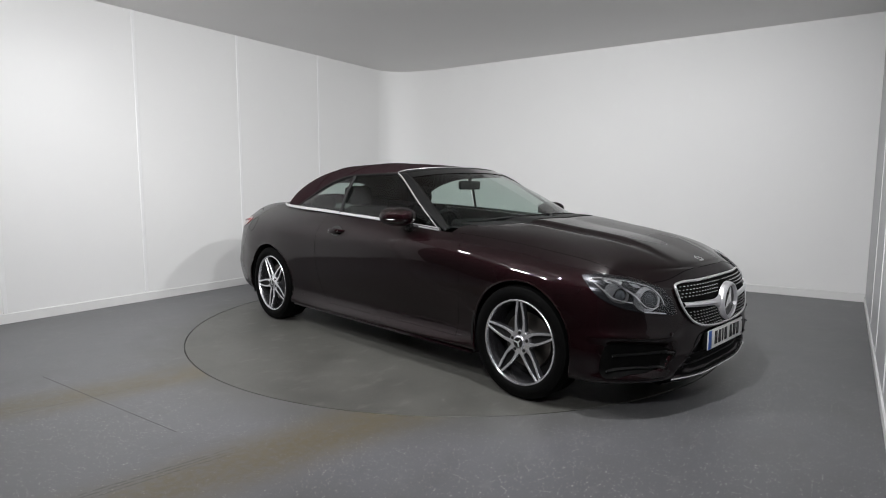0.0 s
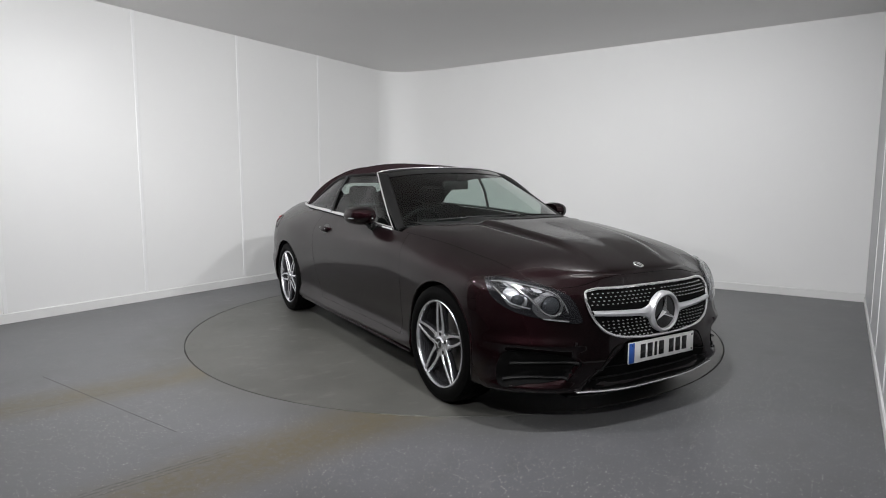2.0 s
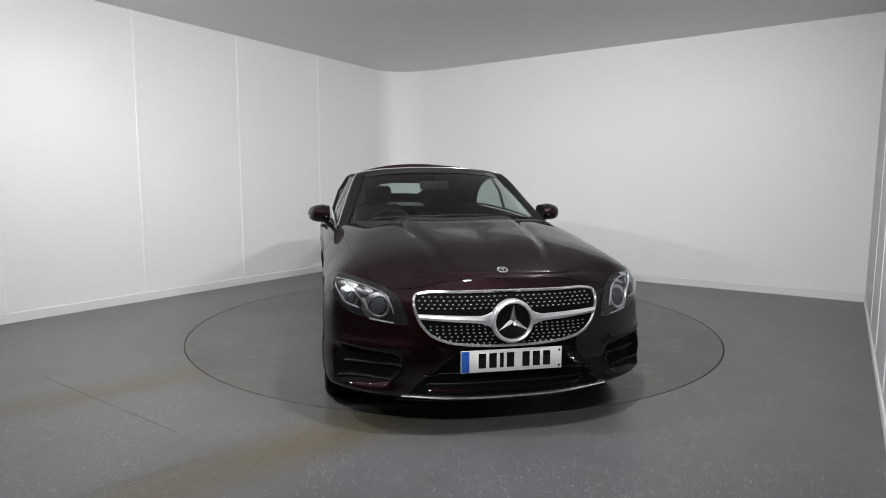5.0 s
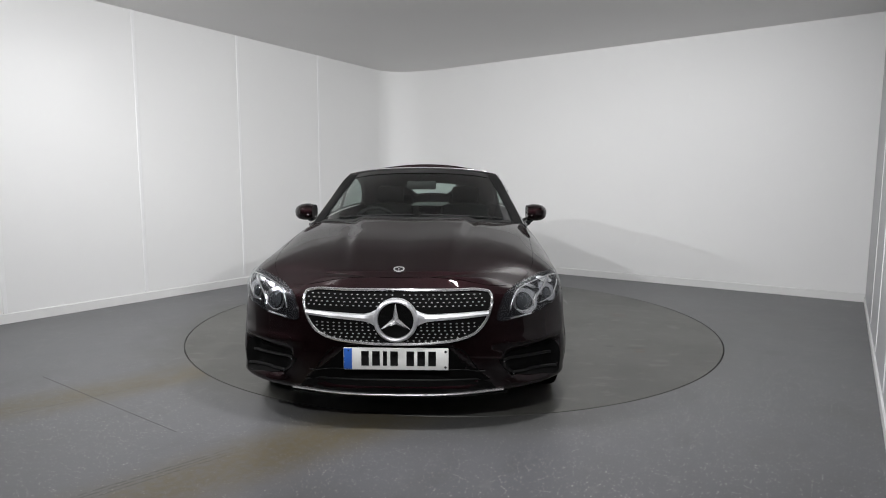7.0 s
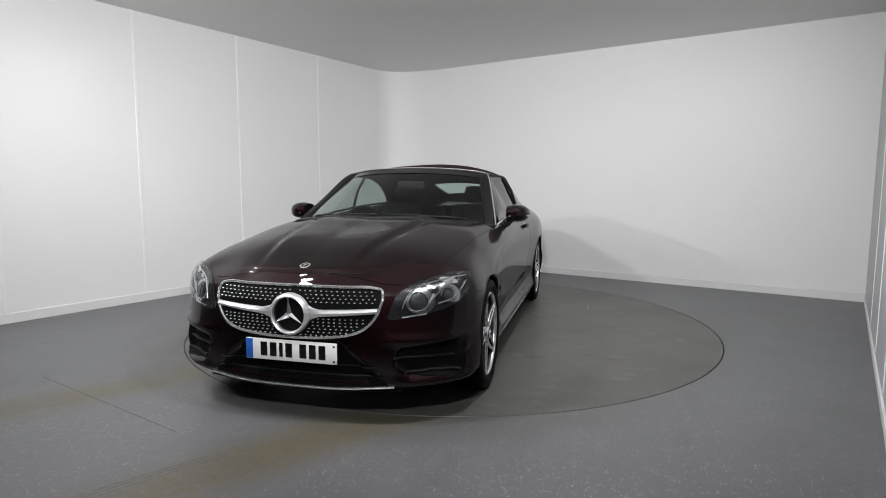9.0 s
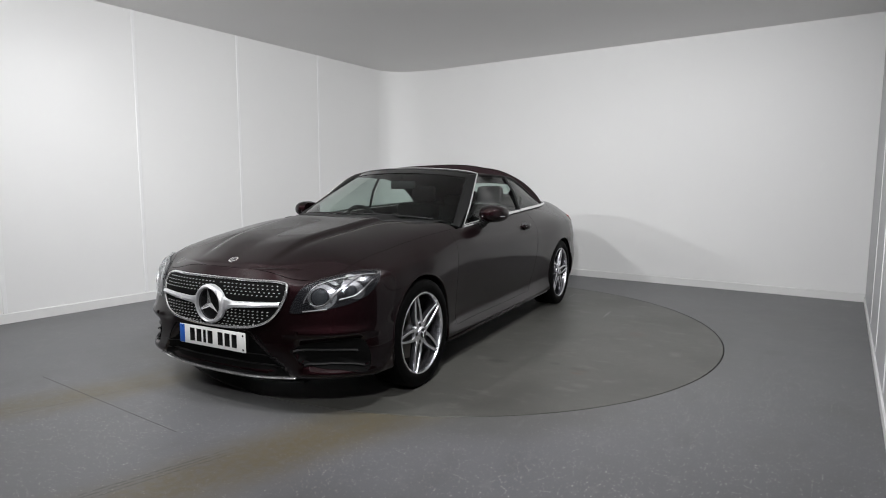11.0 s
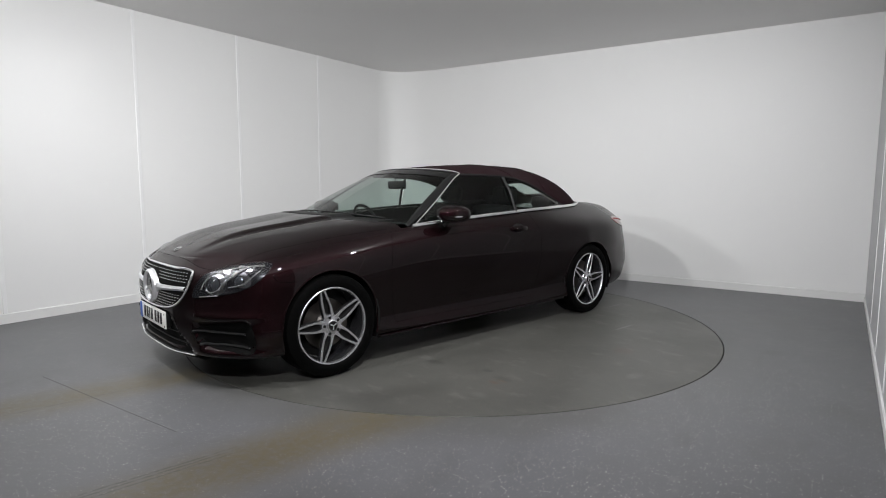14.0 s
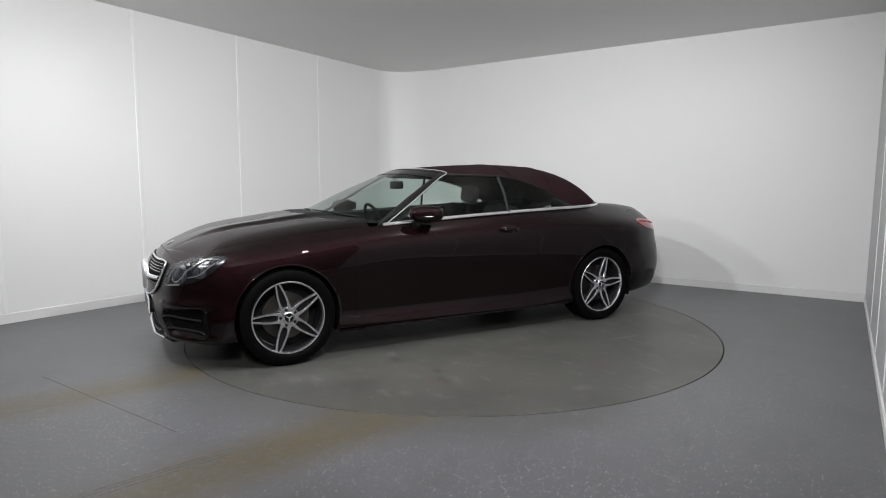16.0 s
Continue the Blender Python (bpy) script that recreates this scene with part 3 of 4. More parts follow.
def mirrored(pts, s):
    q = np.array(pts, float).copy()
    q[..., 1] *= s
    return q


def build_soft_top(car):
    n = 61
    edge, mid = spline(ROOF_EDGE, 7), spline(ROOF_MID, 7)
    k = np.linspace(0, 1, n)
    te, tm = np.linspace(0, 1, len(edge)), np.linspace(0, 1, len(mid))
    edge = np.stack([np.interp(k, te, edge[:, c]) for c in range(3)], 1)
    mid = np.stack([np.interp(k, tm, mid[:, c]) for c in range(3)], 1)
    ws = np.linspace(0, 1, 17)
    rows = []
    for i in range(n):
        e, c = edge[i], mid[i]
        row = []
        for w in ws:
            # rounded shoulder, flat crown, fuller towards the rear
            y = e[1] * (1 - w ** 1.15)
            x = e[0] + (c[0] - e[0]) * (1 - (1 - w) ** 1.8)
            z = e[2] + (c[2] - e[2]) * (1 - (1 - w) ** (2.1 + 0.95 * math.sin(math.pi * min(1, max(0, (i / n - .3) / .6)))))
            row.append((x, y, z))
        rows.append(row)
    rows = np.array(rows)
    full = np.concatenate([rows, mirrored(rows, -1)[:, ::-1][:, 1:]], 1)
    nw = len(full[0])
    # back window opening
    keep = np.ones((n - 1, nw - 1), bool)
    i0, i1, j0, j1 = int(n * .71), int(n * .86), 9, nw - 10
    keep[i0:i1, j0:j1] = False
    bm = bmesh.new()
    grid_into(bm, full, keep=keep)
    bmesh.ops.remove_doubles(bm, verts=bm.verts, dist=0.0005)
    ob = part("soft_top", bm, FABRIC, car, "dark red canvas folding top, closed")
    sol = ob.modifiers.new("thickness", "SOLIDIFY")
    sol.thickness, sol.offset = 0.02, -1
    bm = bmesh.new()
    grid_into(bm, full[i0:i1 + 1, j0:j1 + 1] + np.array([0.004, 0, -0.006]))
    pane = part("rear_window", bm, GLASS, car, "tinted glass back window in the canvas top")
    # seams across the canvas
    for i in (14, 26):
        bm = bmesh.new()
        tube_into(bm, full[i] + np.array([0, 0, .001]), 0.005, 6)
        part("canvas_seam", bm, FABRIC, ob)
    return ob


def strip_between(name, a, b, mat, parent, label="", thick=0.0, n=24, bulge=0.0, across=5):
    """A surface between two curves, bulged outwards, optionally with thickness."""
    pa, pb = resample(a, n), resample(b, n)
    rows = []
    for w in np.linspace(0, 1, across):
        p = pa * (1 - w) + pb * w
        p[:, 1] += bulge * 4 * w * (1 - w) * np.sign(p[:, 1] + 1e-9)
        rows.append(p)
    bm = bmesh.new()
    grid_into(bm, rows)
    ob = part(name, bm, mat, parent, label)
    if thick:
        sol = ob.modifiers.new("thickness", "SOLIDIFY")
        sol.thickness, sol.offset = thick, 0
    return ob


def build_glasshouse(car):
    # windscreen: from the cowl up to the header, both bowed forward in the middle
    bot = [(0.70, .725, .945), (0.86, .60, .972), (1.00, .32, .998), (1.045, 0, 1.005)]
    top = [(0.075, .545, 1.327), (0.14, .42, 1.346), (0.19, .22, 1.360), (0.205, 0, 1.365)]
    b, t = resample(bot, 21), resample(top, 21)
    rows = []
    for w in np.linspace(0, 1, 21):
        p = b * (1 - w) + t * w
        lift = 4 * w * (1 - w) * 0.012
        p[:, 0] += lift * .6
        p[:, 2] += lift
        rows.append(p)
    rows = screen = np.array(rows)
    full = np.concatenate([rows, mirrored(rows, -1)[:, ::-1][:, 1:]], 1)
    bm = bmesh.new()
    grid_into(bm, full)
    part("windscreen", bm, GLASS, car, "green-tinted laminated windscreen")
    # header bar over the windscreen
    bm = bmesh.new()
    h0 = full[-1]
    h1 = h0 + np.array([-0.055, 0, 0.012])
    h1[:, 1] *= 1.06
    h2 = h0 + np.array([-0.075, 0, 0.004])
    h2[:, 1] *= 1.08
    h3 = h0 + np.array([-0.05, 0, -0.03])
    grid_into(bm, [h0, h0 * .5 + h1 * .5 + np.array([0, 0, .005]), h1, h2, h3])
    part("windscreen_header", bm, BLACK, car, "black header rail")
    bm = bmesh.new()
    grid_into(bm, full[-3:] + np.array([0.002, 0, .003]))
    part("sun_band", bm, GLOSS_BLACK, car, "black printed band along the top of the windscreen")
    # black cowl between the bonnet's rear edge and the glass
    bm = bmesh.new()
    rows = []
    for y in np.linspace(-.68, .68, 39):
        a = abs(y)
        x1 = 1.150 - .30 * max(0, (a - .30) / .46) ** 1.6 + .012 * math.exp(-((a - .37) / .03) ** 2)
        x0 = float(np.interp(a, [0, .32, .60, .725, .77], [1.045, 1.0, .86, .70, .66])) - .01
        x0 = min(x0, x1 - .01)
        rows.append([on_body((x0 + (x1 - x0) * w, y, 1.6), (0, 0, -1), .004 * (1 if w < .99 else -1)) for w in (0, .25, .5, .75, .97, 1.0)])
    grid_into(bm, rows)
    part("cowl_panel", bm, BLACK, car, "black plastic cowl below the windscreen")
    # wipers
    for y0, y1 in ((0.05, 0.62), (-0.56, 0.0)):
        bm = bmesh.new()
        ks = np.linspace(y0, y1, 12)
        pts = [full[1][int(np.argmin(np.abs(full[1][:, 1] - y)))] + np.array([0.004, 0, .007]) for k, y in enumerate(ks)]
        tube_into(bm, pts, 0.006, 6)
        part("wiper", bm, BLACK, car)
    for s in (1, -1):
        # A-pillar between the windscreen edge and the chrome line
        inner = [tuple(r[0]) for r in screen[::4]]
        outer = [(0.735, .792, .935)] + PILLAR[1:]
        strip_between("a_pillar", mirrored(inner, s), mirrored(outer, s), BLACK, car, thick=0.012, bulge=0.012)
        bm = bmesh.new()
        path = spline(PILLAR, 10) + np.array([0.004, .006, 0.0])
        over = (h1 + np.array([-.010, 0, .004]))[2:21]
        line = spline(np.concatenate([path[::5], over[::3]]), 5)
        tube_into(bm, mirrored(line, s), 0.0055, 8)
        part("pillar_trim", bm, CHROME, car, "bright chrome strip")
        bm = bmesh.new()
        tube_into(bm, mirrored(spline(BELT_TRIM, 12) + np.array([0, .008, 0.004]), s), 0.013, 8, flat=.7)
        part("belt_trim", bm, CHROME, car, "bright chrome strip")
        # side panes: grid over x between belt and upper edge
        up = spline(PILLAR + TOP_EDGE[1:], 14)
        lo = spline(BELT, 14)
        for name, x0, x1, lean in (("door_window", 0.64, -0.43, 0.02), ("quarter_window", -0.46, -1.20, 0.02)):
            cols = []
            for x in np.linspace(x0, x1, 30):
                a = np.array([np.interp(-x, -lo[:, 0], lo[:, c]) for c in range(3)])
                xu = x + (lean if x < 0.2 else 0)
                c_ = np.array([np.interp(-xu, -up[:, 0], up[:, c]) for c in range(3)])
                cols.append([a * (1 - w) + c_ * w + np.array([0, 0.012 * 4 * w * (1 - w), 0]) for w in np.linspace(0, 1, 9)])
            bm = bmesh.new()
            grid_into(bm, mirrored(cols, s))
            part(name, bm, GLASS, car, "tinted side glass")
        bm = bmesh.new()
        tube_into(bm, mirrored([(-.445, .806, 1.01), (-.43, .75, 1.18), (-.42, .672, 1.305)], s), 0.013, 6)
        part("window_divider", bm, BLACK, car)
        bm = bmesh.new()
        tube_into(bm, mirrored(spline(TOP_EDGE, 10) + np.array([0, .004, 0]), s), 0.010, 6)
        part("window_seal", bm, BLACK, car, "black rubber seal")
    return full


def build_mirrors(car):
    for s in (1, -1):
        bm = bmesh.new()
        rows = []
        for a in np.linspace(0, 1, 18):
            # from the inner end to the rounded tip
            y = 0.845 + 0.165 * a
            r = (1 - max(0, (a - .25) / .75) ** 3.2) ** 0.5 * (0.82 + .18 * min(1, a / .3))
            ring = []
            for t in np.linspace(0, 2 * math.pi, 24, endpoint=False):
                cx, cz = math.cos(t), math.sin(t)
                ex = math.copysign(abs(cx) ** .8, cx)
                ez = math.copysign(abs(cz) ** .8, cz)
                x = 0.39 + (0.135 if cx > 0 else 0.105) * ex * max(r, .03) - 0.05 * a * a
                ring.append((x, s * y, 1.026 + 0.066 * ez * max(r, .03) - 0.006 * a))
            rows.append(ring)
        vs = grid_into(bm, rows, close_v=True)
        bm.faces.new(vs[0])
        bm.faces.new(vs[-1][::-1])
        wing = part("door_mirror", bm, PAINT, car, "dark red door mirror housing")
        bm = bmesh.new()
        box_into(bm, 0.280, s * 0.91, 1.024, 0.008, 0.11, 0.074, 0.002)
        part("mirror_glass", bm, CHROME, wing, "mirror glass")
        bm = bmesh.new()
        arc = [(0.345, s * 1.000, 1.006), (0.42, s * .994, 1.006), (0.484, s * .95, 1.006), (0.510, s * .87, 1.006)]
        tube_into(bm, spline(arc, 6), 0.0036, 6)
        part("indicator_strip", bm, SATIN, wing, "bright side indicator strip")
        bm = bmesh.new()
        tube_into(bm, spline([(0.42, s * .79, .925), (0.43, s * .845, .955), (0.415, s * .89, .985)], 6), [.045] * 4 + [.035] * 4 + [.026] * 5, 10, flat=.8)
        part("mirror_foot", bm, GLOSS_BLACK, wing)


# ---- wheels ----
def wheel_parts(parent, s):
    """Tyre, rim, spokes, disc and bolts about the wheel's own hub; s is the outer side."""
    bm = bmesh.new()
    lathe_into(bm, [(0.243, s * y) for y in (-.1,)] + [(0.262, -s * .112), (0.30, -s * .118), (0.325, -s * .108), (TYRE_R, -s * .085), (TYRE_R, -s * .03), (TYRE_R - .006, -s * .026), (TYRE_R, -s * .022), (TYRE_R, s * .022),
                  (TYRE_R - .006, s * .026), (TYRE_R, s * .03), (TYRE_R, s * .085), (0.326, s * .106), (0.30, s * .117), (0.272, s * .116), (0.255, s * .106), (0.247, s * .096)], 64)
    part("tyre", bm, RUBBER, parent, "low-profile black tyre")
    bm = bmesh.new()
    lathe_into(bm, [(0.2525, s * .098), (0.2535, s * .106), (0.250, s * .109), (0.243, s * .107), (0.2385, s * .100), (0.2375, s * .090)], 64)
    rim = part("rim", bm, ALLOY, parent, "machined silver rim lip")
    bm = bmesh.new()
    lathe_into(bm, [(0.2375, s * .090), (0.233, s * .075), (0.228, s * .04), (0.224, -s * .06), (0.23, -s * .10)], 64)
    part("rim_barrel", bm, GUNMETAL, rim, "dark grey rim barrel")
    bm = bmesh.new()
    lathe_into(bm, [(0.006, s * .0), (0.06, s * .0), (0.065, s * .012), (0.165, s * .012), (0.168, s * .0), (0.168, -s * .012), (0.06, -s * .012)], 48)
    part("brake_disc", bm, DISC, parent)
    bm = bmesh.new()
    lathe_into(bm, [(0.222, -s * .03), (0.17, -s * .03), (0.02, -s * .035)], 32)
    part("dust_shield", bm, BLACK, parent)
    # five twin spokes: two bright legs on a dark web
    for k in range(5):
        turn = Matrix.Rotation(k * 2 * math.pi / 5 + math.radians(100), 4, "Y")
        for side in (-1, 1):
            bm = bmesh.new()
            rows = []
            for w in np.linspace(0, 1, 13):
                r = 0.045 + (0.243 - 0.045) * w
                off = side * float(np.interp(r, (.045, .075, .105, .13, .18, .243), (.0235, .0262, .0295, .0290, .0235, .0125)))
                half = float(np.interp(r, (.045, .075, .11, .18, .243), (.015, .0125, .0095, .0088, .0085)))
                dep = 0.092 + 0.012 * w ** 1.3
                rows.append([(off - half, s * (dep - .03), r), (off - half, s * (dep - .004), r), (off - half + .003, s * dep, r),
                             (off + half - .003, s * dep, r), (off + half, s * (dep - .004), r), (off + half, s * (dep - .03), r)])
            vs = grid_into(bm, rows, close_v=True)
            bm.faces.new(vs[0])
            bm.faces.new(vs[-1][::-1])
            bm.normal_update()
            for f in bm.faces:
                f.material_index = int(abs(f.normal.y) < .5)
            bmesh.ops.transform(bm, matrix=turn, verts=bm.verts)
            part("spoke", bm, [ALLOY, GUNMETAL], rim, "machined silver spoke with dark grey flanks")
        bm = bmesh.new()
        rows = []
        for w in np.linspace(0, 1, 6):
            r = 0.05 + 0.185 * w
            hw = float(np.interp(r, (.05, .108, .16, .243), (.024, .028, .025, .016)))
            dep = 0.068 + 0.010 * w ** 1.3
            rows.append([(-hw, s * (dep - .02), r), (-hw, s * dep, r), (hw, s * dep, r), (hw, s * (dep - .02), r)])
        grid_into(bm, rows, close_v=True)
        bmesh.ops.transform(bm, matrix=turn, verts=bm.verts)
        part("spoke_web", bm, BLACK, rim, "dark recess between the spoke legs")
        bm = bmesh.new()
        m = Matrix.Rotation(k * 2 * math.pi / 5 + math.radians(100), 4, "Y") @ Matrix.Translation((0, 0, .055))
        lathe_into(bm, [(0.0105, s * .04), (0.0105, s * .0945), (0.008, s * .0955), (0.001, s * .0955)], 10, m=m)
        part("wheel_bolt", bm, BLACK, rim)
    bm = bmesh.new()
    lathe_into(bm, [(0.076, s * .02), (0.076, s * .084), (0.071, s * .091), (0.042, s * .094), (0.040, s * .099), (0.034, s * .104), (0.001, s * .105)], 32)
    part("hub", bm, ALLOY, rim)
    bm = bmesh.new()
    lathe_into(bm, [(0.031, s * .1042), (0.031, s * .1065), (0.001, s * .1075)], 24)
    part("hub_cap", bm, GLOSS_BLACK, rim, "black hub cap with a silver emblem")
    bm = bmesh.new()
    for k in range(3):
        m = Matrix.Rotation(k * 2 * math.pi / 3, 4, "Y")
        box_into(bm, 0, s * .108, .012, .006, .003, .024, m=m)
    part("hub_emblem", bm, SATIN, rim)


def build_wheels(car):
    for s in (1, -1):
        for ax in (AXLE, -AXLE):
            w = new("wheel")
            w.parent = car
            w.matrix_basis = pose(ax, s * 0.790, HUB_Z, 0, {(1, 1): 61, (1, 0): 32, (-1, 1): 44, (-1, 0): 19}[s, int(ax > 0)], 0)
            wheel_parts(w, s)
            # arch liner: dark tunnel over the wheel
            bm = bmesh.new()
            rows = []
            for r, y in ((ARCH_R + .004, .93), (ARCH_R + .02, .90), (ARCH_R + .03, .45), (0.05, .44)):
                row = []
                for a in np.linspace(-0.35, math.pi + .35, 40):
                    row.append((ax + r * math.cos(a), s * min(y, 0.885), HUB_Z + r * math.sin(a)))
                rows.append(row)
            grid_into(bm, rows)
            part("arch_liner", bm, BLACK, car, "black plastic wheel arch liner")


# ---- cabin ----
def cushion(bm, x, y, z, sx, sy, sz, m=None, bevel=.05):
    box_into(bm, x, y, z, sx, sy, sz, min(bevel, .45 * min(sx, sy, sz)), m)


def build_cabin(car):
    bm = bmesh.new()
    box_into(bm, -0.35, 0, 0.20, 3.0, 1.30, .03)
    part("floor_pan", bm, BLACK, car)
    bm = bmesh.new()
    box_into(bm, 0, 0, 0.19, 3.9, 1.0, .03)
    part("underbody", bm, BLACK, car)
    for s in (1, -1):
        bm = bmesh.new()
        bx, by, bz = ([b[k] for b in BELT] for k in range(3))
        edge = [(x, float(np.interp(-x, [-v for v in bx], by)), float(np.interp(-x, [-v for v in bx], bz))) for x in np.linspace(.70, -1.24, 12)]
        rows = [[(x, s * (y - dy), z) for x, y, top in edge] for dy, z in ((.10, .25), (.08, .6), (.055, .88))]
        rows.append([(x, s * (y - .022), top - .006) for x, y, top in edge])
        grid_into(bm, rows)
        part("door_card", bm, LEATHER, car, "black inner door trim")
    # dashboard
    bm = bmesh.new()
    rows = []
    prof = [(1.03, .985), (0.80, .975), (0.62, .955), (0.55, .91), (0.56, .80), (0.60, .62), (0.62, .4)]
    for x, z in prof:
        rows.append([(x - .24 * (abs(y) / .72) ** 2 * (x > .7), y, z - .03 * (abs(y) / .72) ** 2) for y in np.linspace(-.72, .72, 15)])
    grid_into(bm, rows)
    dash = part("dashboard", bm, LEATHER, car, "black padded dashboard")
    bm = bmesh.new()
    cushion(bm, .60, -.36, .965, .16, .34, .06, bevel=.025)
    part("instrument_hood", bm, LEATHER, dash)
    # steering wheel, on the right-hand side
    m = pose(.27, -.37, .885, 0, -66, 0)
    bm = bmesh.new()
    ring = [m @ Vector((.182 * math.cos(a), .182 * math.sin(a), 0)) for a in np.linspace(0, 2 * math.pi, 40, endpoint=False)]
    tube_into(bm, ring, .015, 8, closed=True)
    cushion(bm, 0, 0, 0, .12, .13, .045, m, .02)
    for k in (90, -90, 180):
        box_into(bm, .11 * math.cos(radians(k)), .11 * math.sin(radians(k)), 0, .03 if k != 180 else .12, .12 if k != 180 else .03, .018, m=m)
    part("steering_wheel", bm, LEATHER, car, "black three-spoke steering wheel")
    # seats
    for y, x in ((.37, -.46), (-.37, -.46), (.33, -1.14), (-.33, -1.14)):
        front = x > -.8
        seat = new("seat")
        seat.parent = car
        seat["label"] = "black leather seat"
        seat.matrix_basis = pose(x, y, .27)
        bm = bmesh.new()
        cushion(bm, .18, 0, .16, .52, .50, .17)
        part("seat_cushion", bm, LEATHER, seat)
        bm = bmesh.new()
        m = pose(-.08, 0, .20, 0, -14 if front else -12, 0)
        cushion(bm, 0, 0, .29, .15, .46, .62 if front else .54, m, .06)
        for sy in (1, -1):
            cushion(bm, .05, sy * .21, .25, .14, .09, .46, m, .04)
        part("backrest", bm, LEATHER, seat)
        bm = bmesh.new()
        m = pose(-.08 - (.155 if front else .12), 0, .20, 0, -8, 0)
        cushion(bm, 0, 0, .68 if front else .60, .10, .27, .17 if front else .12, m, .045)
        part("headrest", bm, LEATHER, seat)
    # inner mirror
    bm = bmesh.new()
    cushion(bm, .215, 0, 1.236, .035, .24, .070, bevel=.017)
    tube_into(bm, [(.222, 0, 1.24), (.235, 0, 1.30), (.22, 0, 1.345)], .012, 8)
    part("inner_mirror", bm, BLACK, car)
    bm = bmesh.new()
    cushion(bm, .20, 0, 1.335, .09, .13, .04, bevel=.012)
    part("sensor_housing", bm, BLACK, car)


def build_body(car):
    v6, v1, v2 = ROW[6], ROW[1], ROW[2]
    panel("front_bumper", lambda u, v: u < BUMPER_F and v < v6, car, (1, -1), label="dark ruby sporty front bumper")
    panel("bonnet", lambda u, v: u < COWL and v > v6, car, (1, -1), label="dark ruby bonnet with two raised creases")
    for s in (1, -1):
        panel("front_wing", lambda u, v: BUMPER_F < u < DOOR_F and v < v6, car, (s,))
        panel("door", lambda u, v: DOOR_F < u < DOOR_R and v2 < v < v6, car, (s,), label="long dark ruby coupe door")
        panel("side_skirt", lambda u, v: DOOR_F < u < DOOR_R and v < v2, car, (s,))
        panel("rear_wing", lambda u, v: DOOR_R < u < BUMPER_R and v < v6, car, (s,))
    panel("boot_lid", lambda u, v: u > DECK and v > v6, car, (1, -1))
    panel("tonneau_panel", lambda u, v: SHELF < u < DECK and v > v6, car, (1, -1), label="painted panel under the canvas edge")
    panel("rear_bumper", lambda u, v: u > BUMPER_R and v < v6, car, (1, -1))


# ---- front, rear and side fittings, laid onto the shell ----
def patch_points(outline, way, lift, rings=(1.0, .85, .65, .4, .15), skirt=0.0, n=6, dome=0.0):
    """Rings of points inside a closed outline, dropped onto the shell along way."""
    o = np.array(spline(list(outline) + [outline[0]], n))[:-1]
    w = np.array(way, float)
    w /= np.linalg.norm(w)
    c = o.mean(0)
    rows = []
    if skirt:
        rows.append([on_body(p - w * .5, w, lift - skirt) for p in o])
    for r in rings:
        rows.append([on_body(c + (p - c) * r - w * .5, w, lift + dome * (1 - r * r)) for p in o])
    return rows, on_body(c - w * .5, w, lift + dome)


def patch(name, outline, way, lift, mat, parent, label="", skirt=0.006, dome=0.0, rings=(1.0, .85, .65, .4, .15)):
    rows, mid = patch_points(outline, way, lift, rings, skirt, dome=dome)
    bm = bmesh.new()
    vs = grid_into(bm, rows, close_v=True)
    m = bm.verts.new(mid)
    k = len(vs[-1])
    for i in range(k):
        bm.faces.new((vs[-1][i], vs[-1][(i + 1) % k], m))
    return part(name, bm, mat, parent, label)


def body_tube(name, pts, way, lift, radius, mat, parent, label="", closed=False, n=6, sides=6, flat=1.0):
    pts = list(pts) + ([pts[0]] if closed else [])
    path = spline(pts, n)
    if closed:
        path = path[:-1]
    w = np.array(way, float)
    w /= np.linalg.norm(w)
    bm = bmesh.new()
    tube_into(bm, [on_body(p - w * .5, w, lift) for p in path], radius, sides, flat, closed=closed)
    return part(name, bm, mat, parent, label)


def flip(pts, s):
    return [(x, s * y, z) for x, y, z in pts]


GRILLE = [(0, .713), (.25, .712), (.425, .708), (.462, .697), (.472, .668), (.462, .615), (.436, .560), (.395, .516), (.33, .487), (.19, .467), (0, .460)]


def grille_half(z):
    """Half width of the grille at a height."""
    zs = [p[1] for p in GRILLE[3:]][::-1]
    ys = [p[0] for p in GRILLE[3:]][::-1]
    return float(np.interp(z, zs, ys))


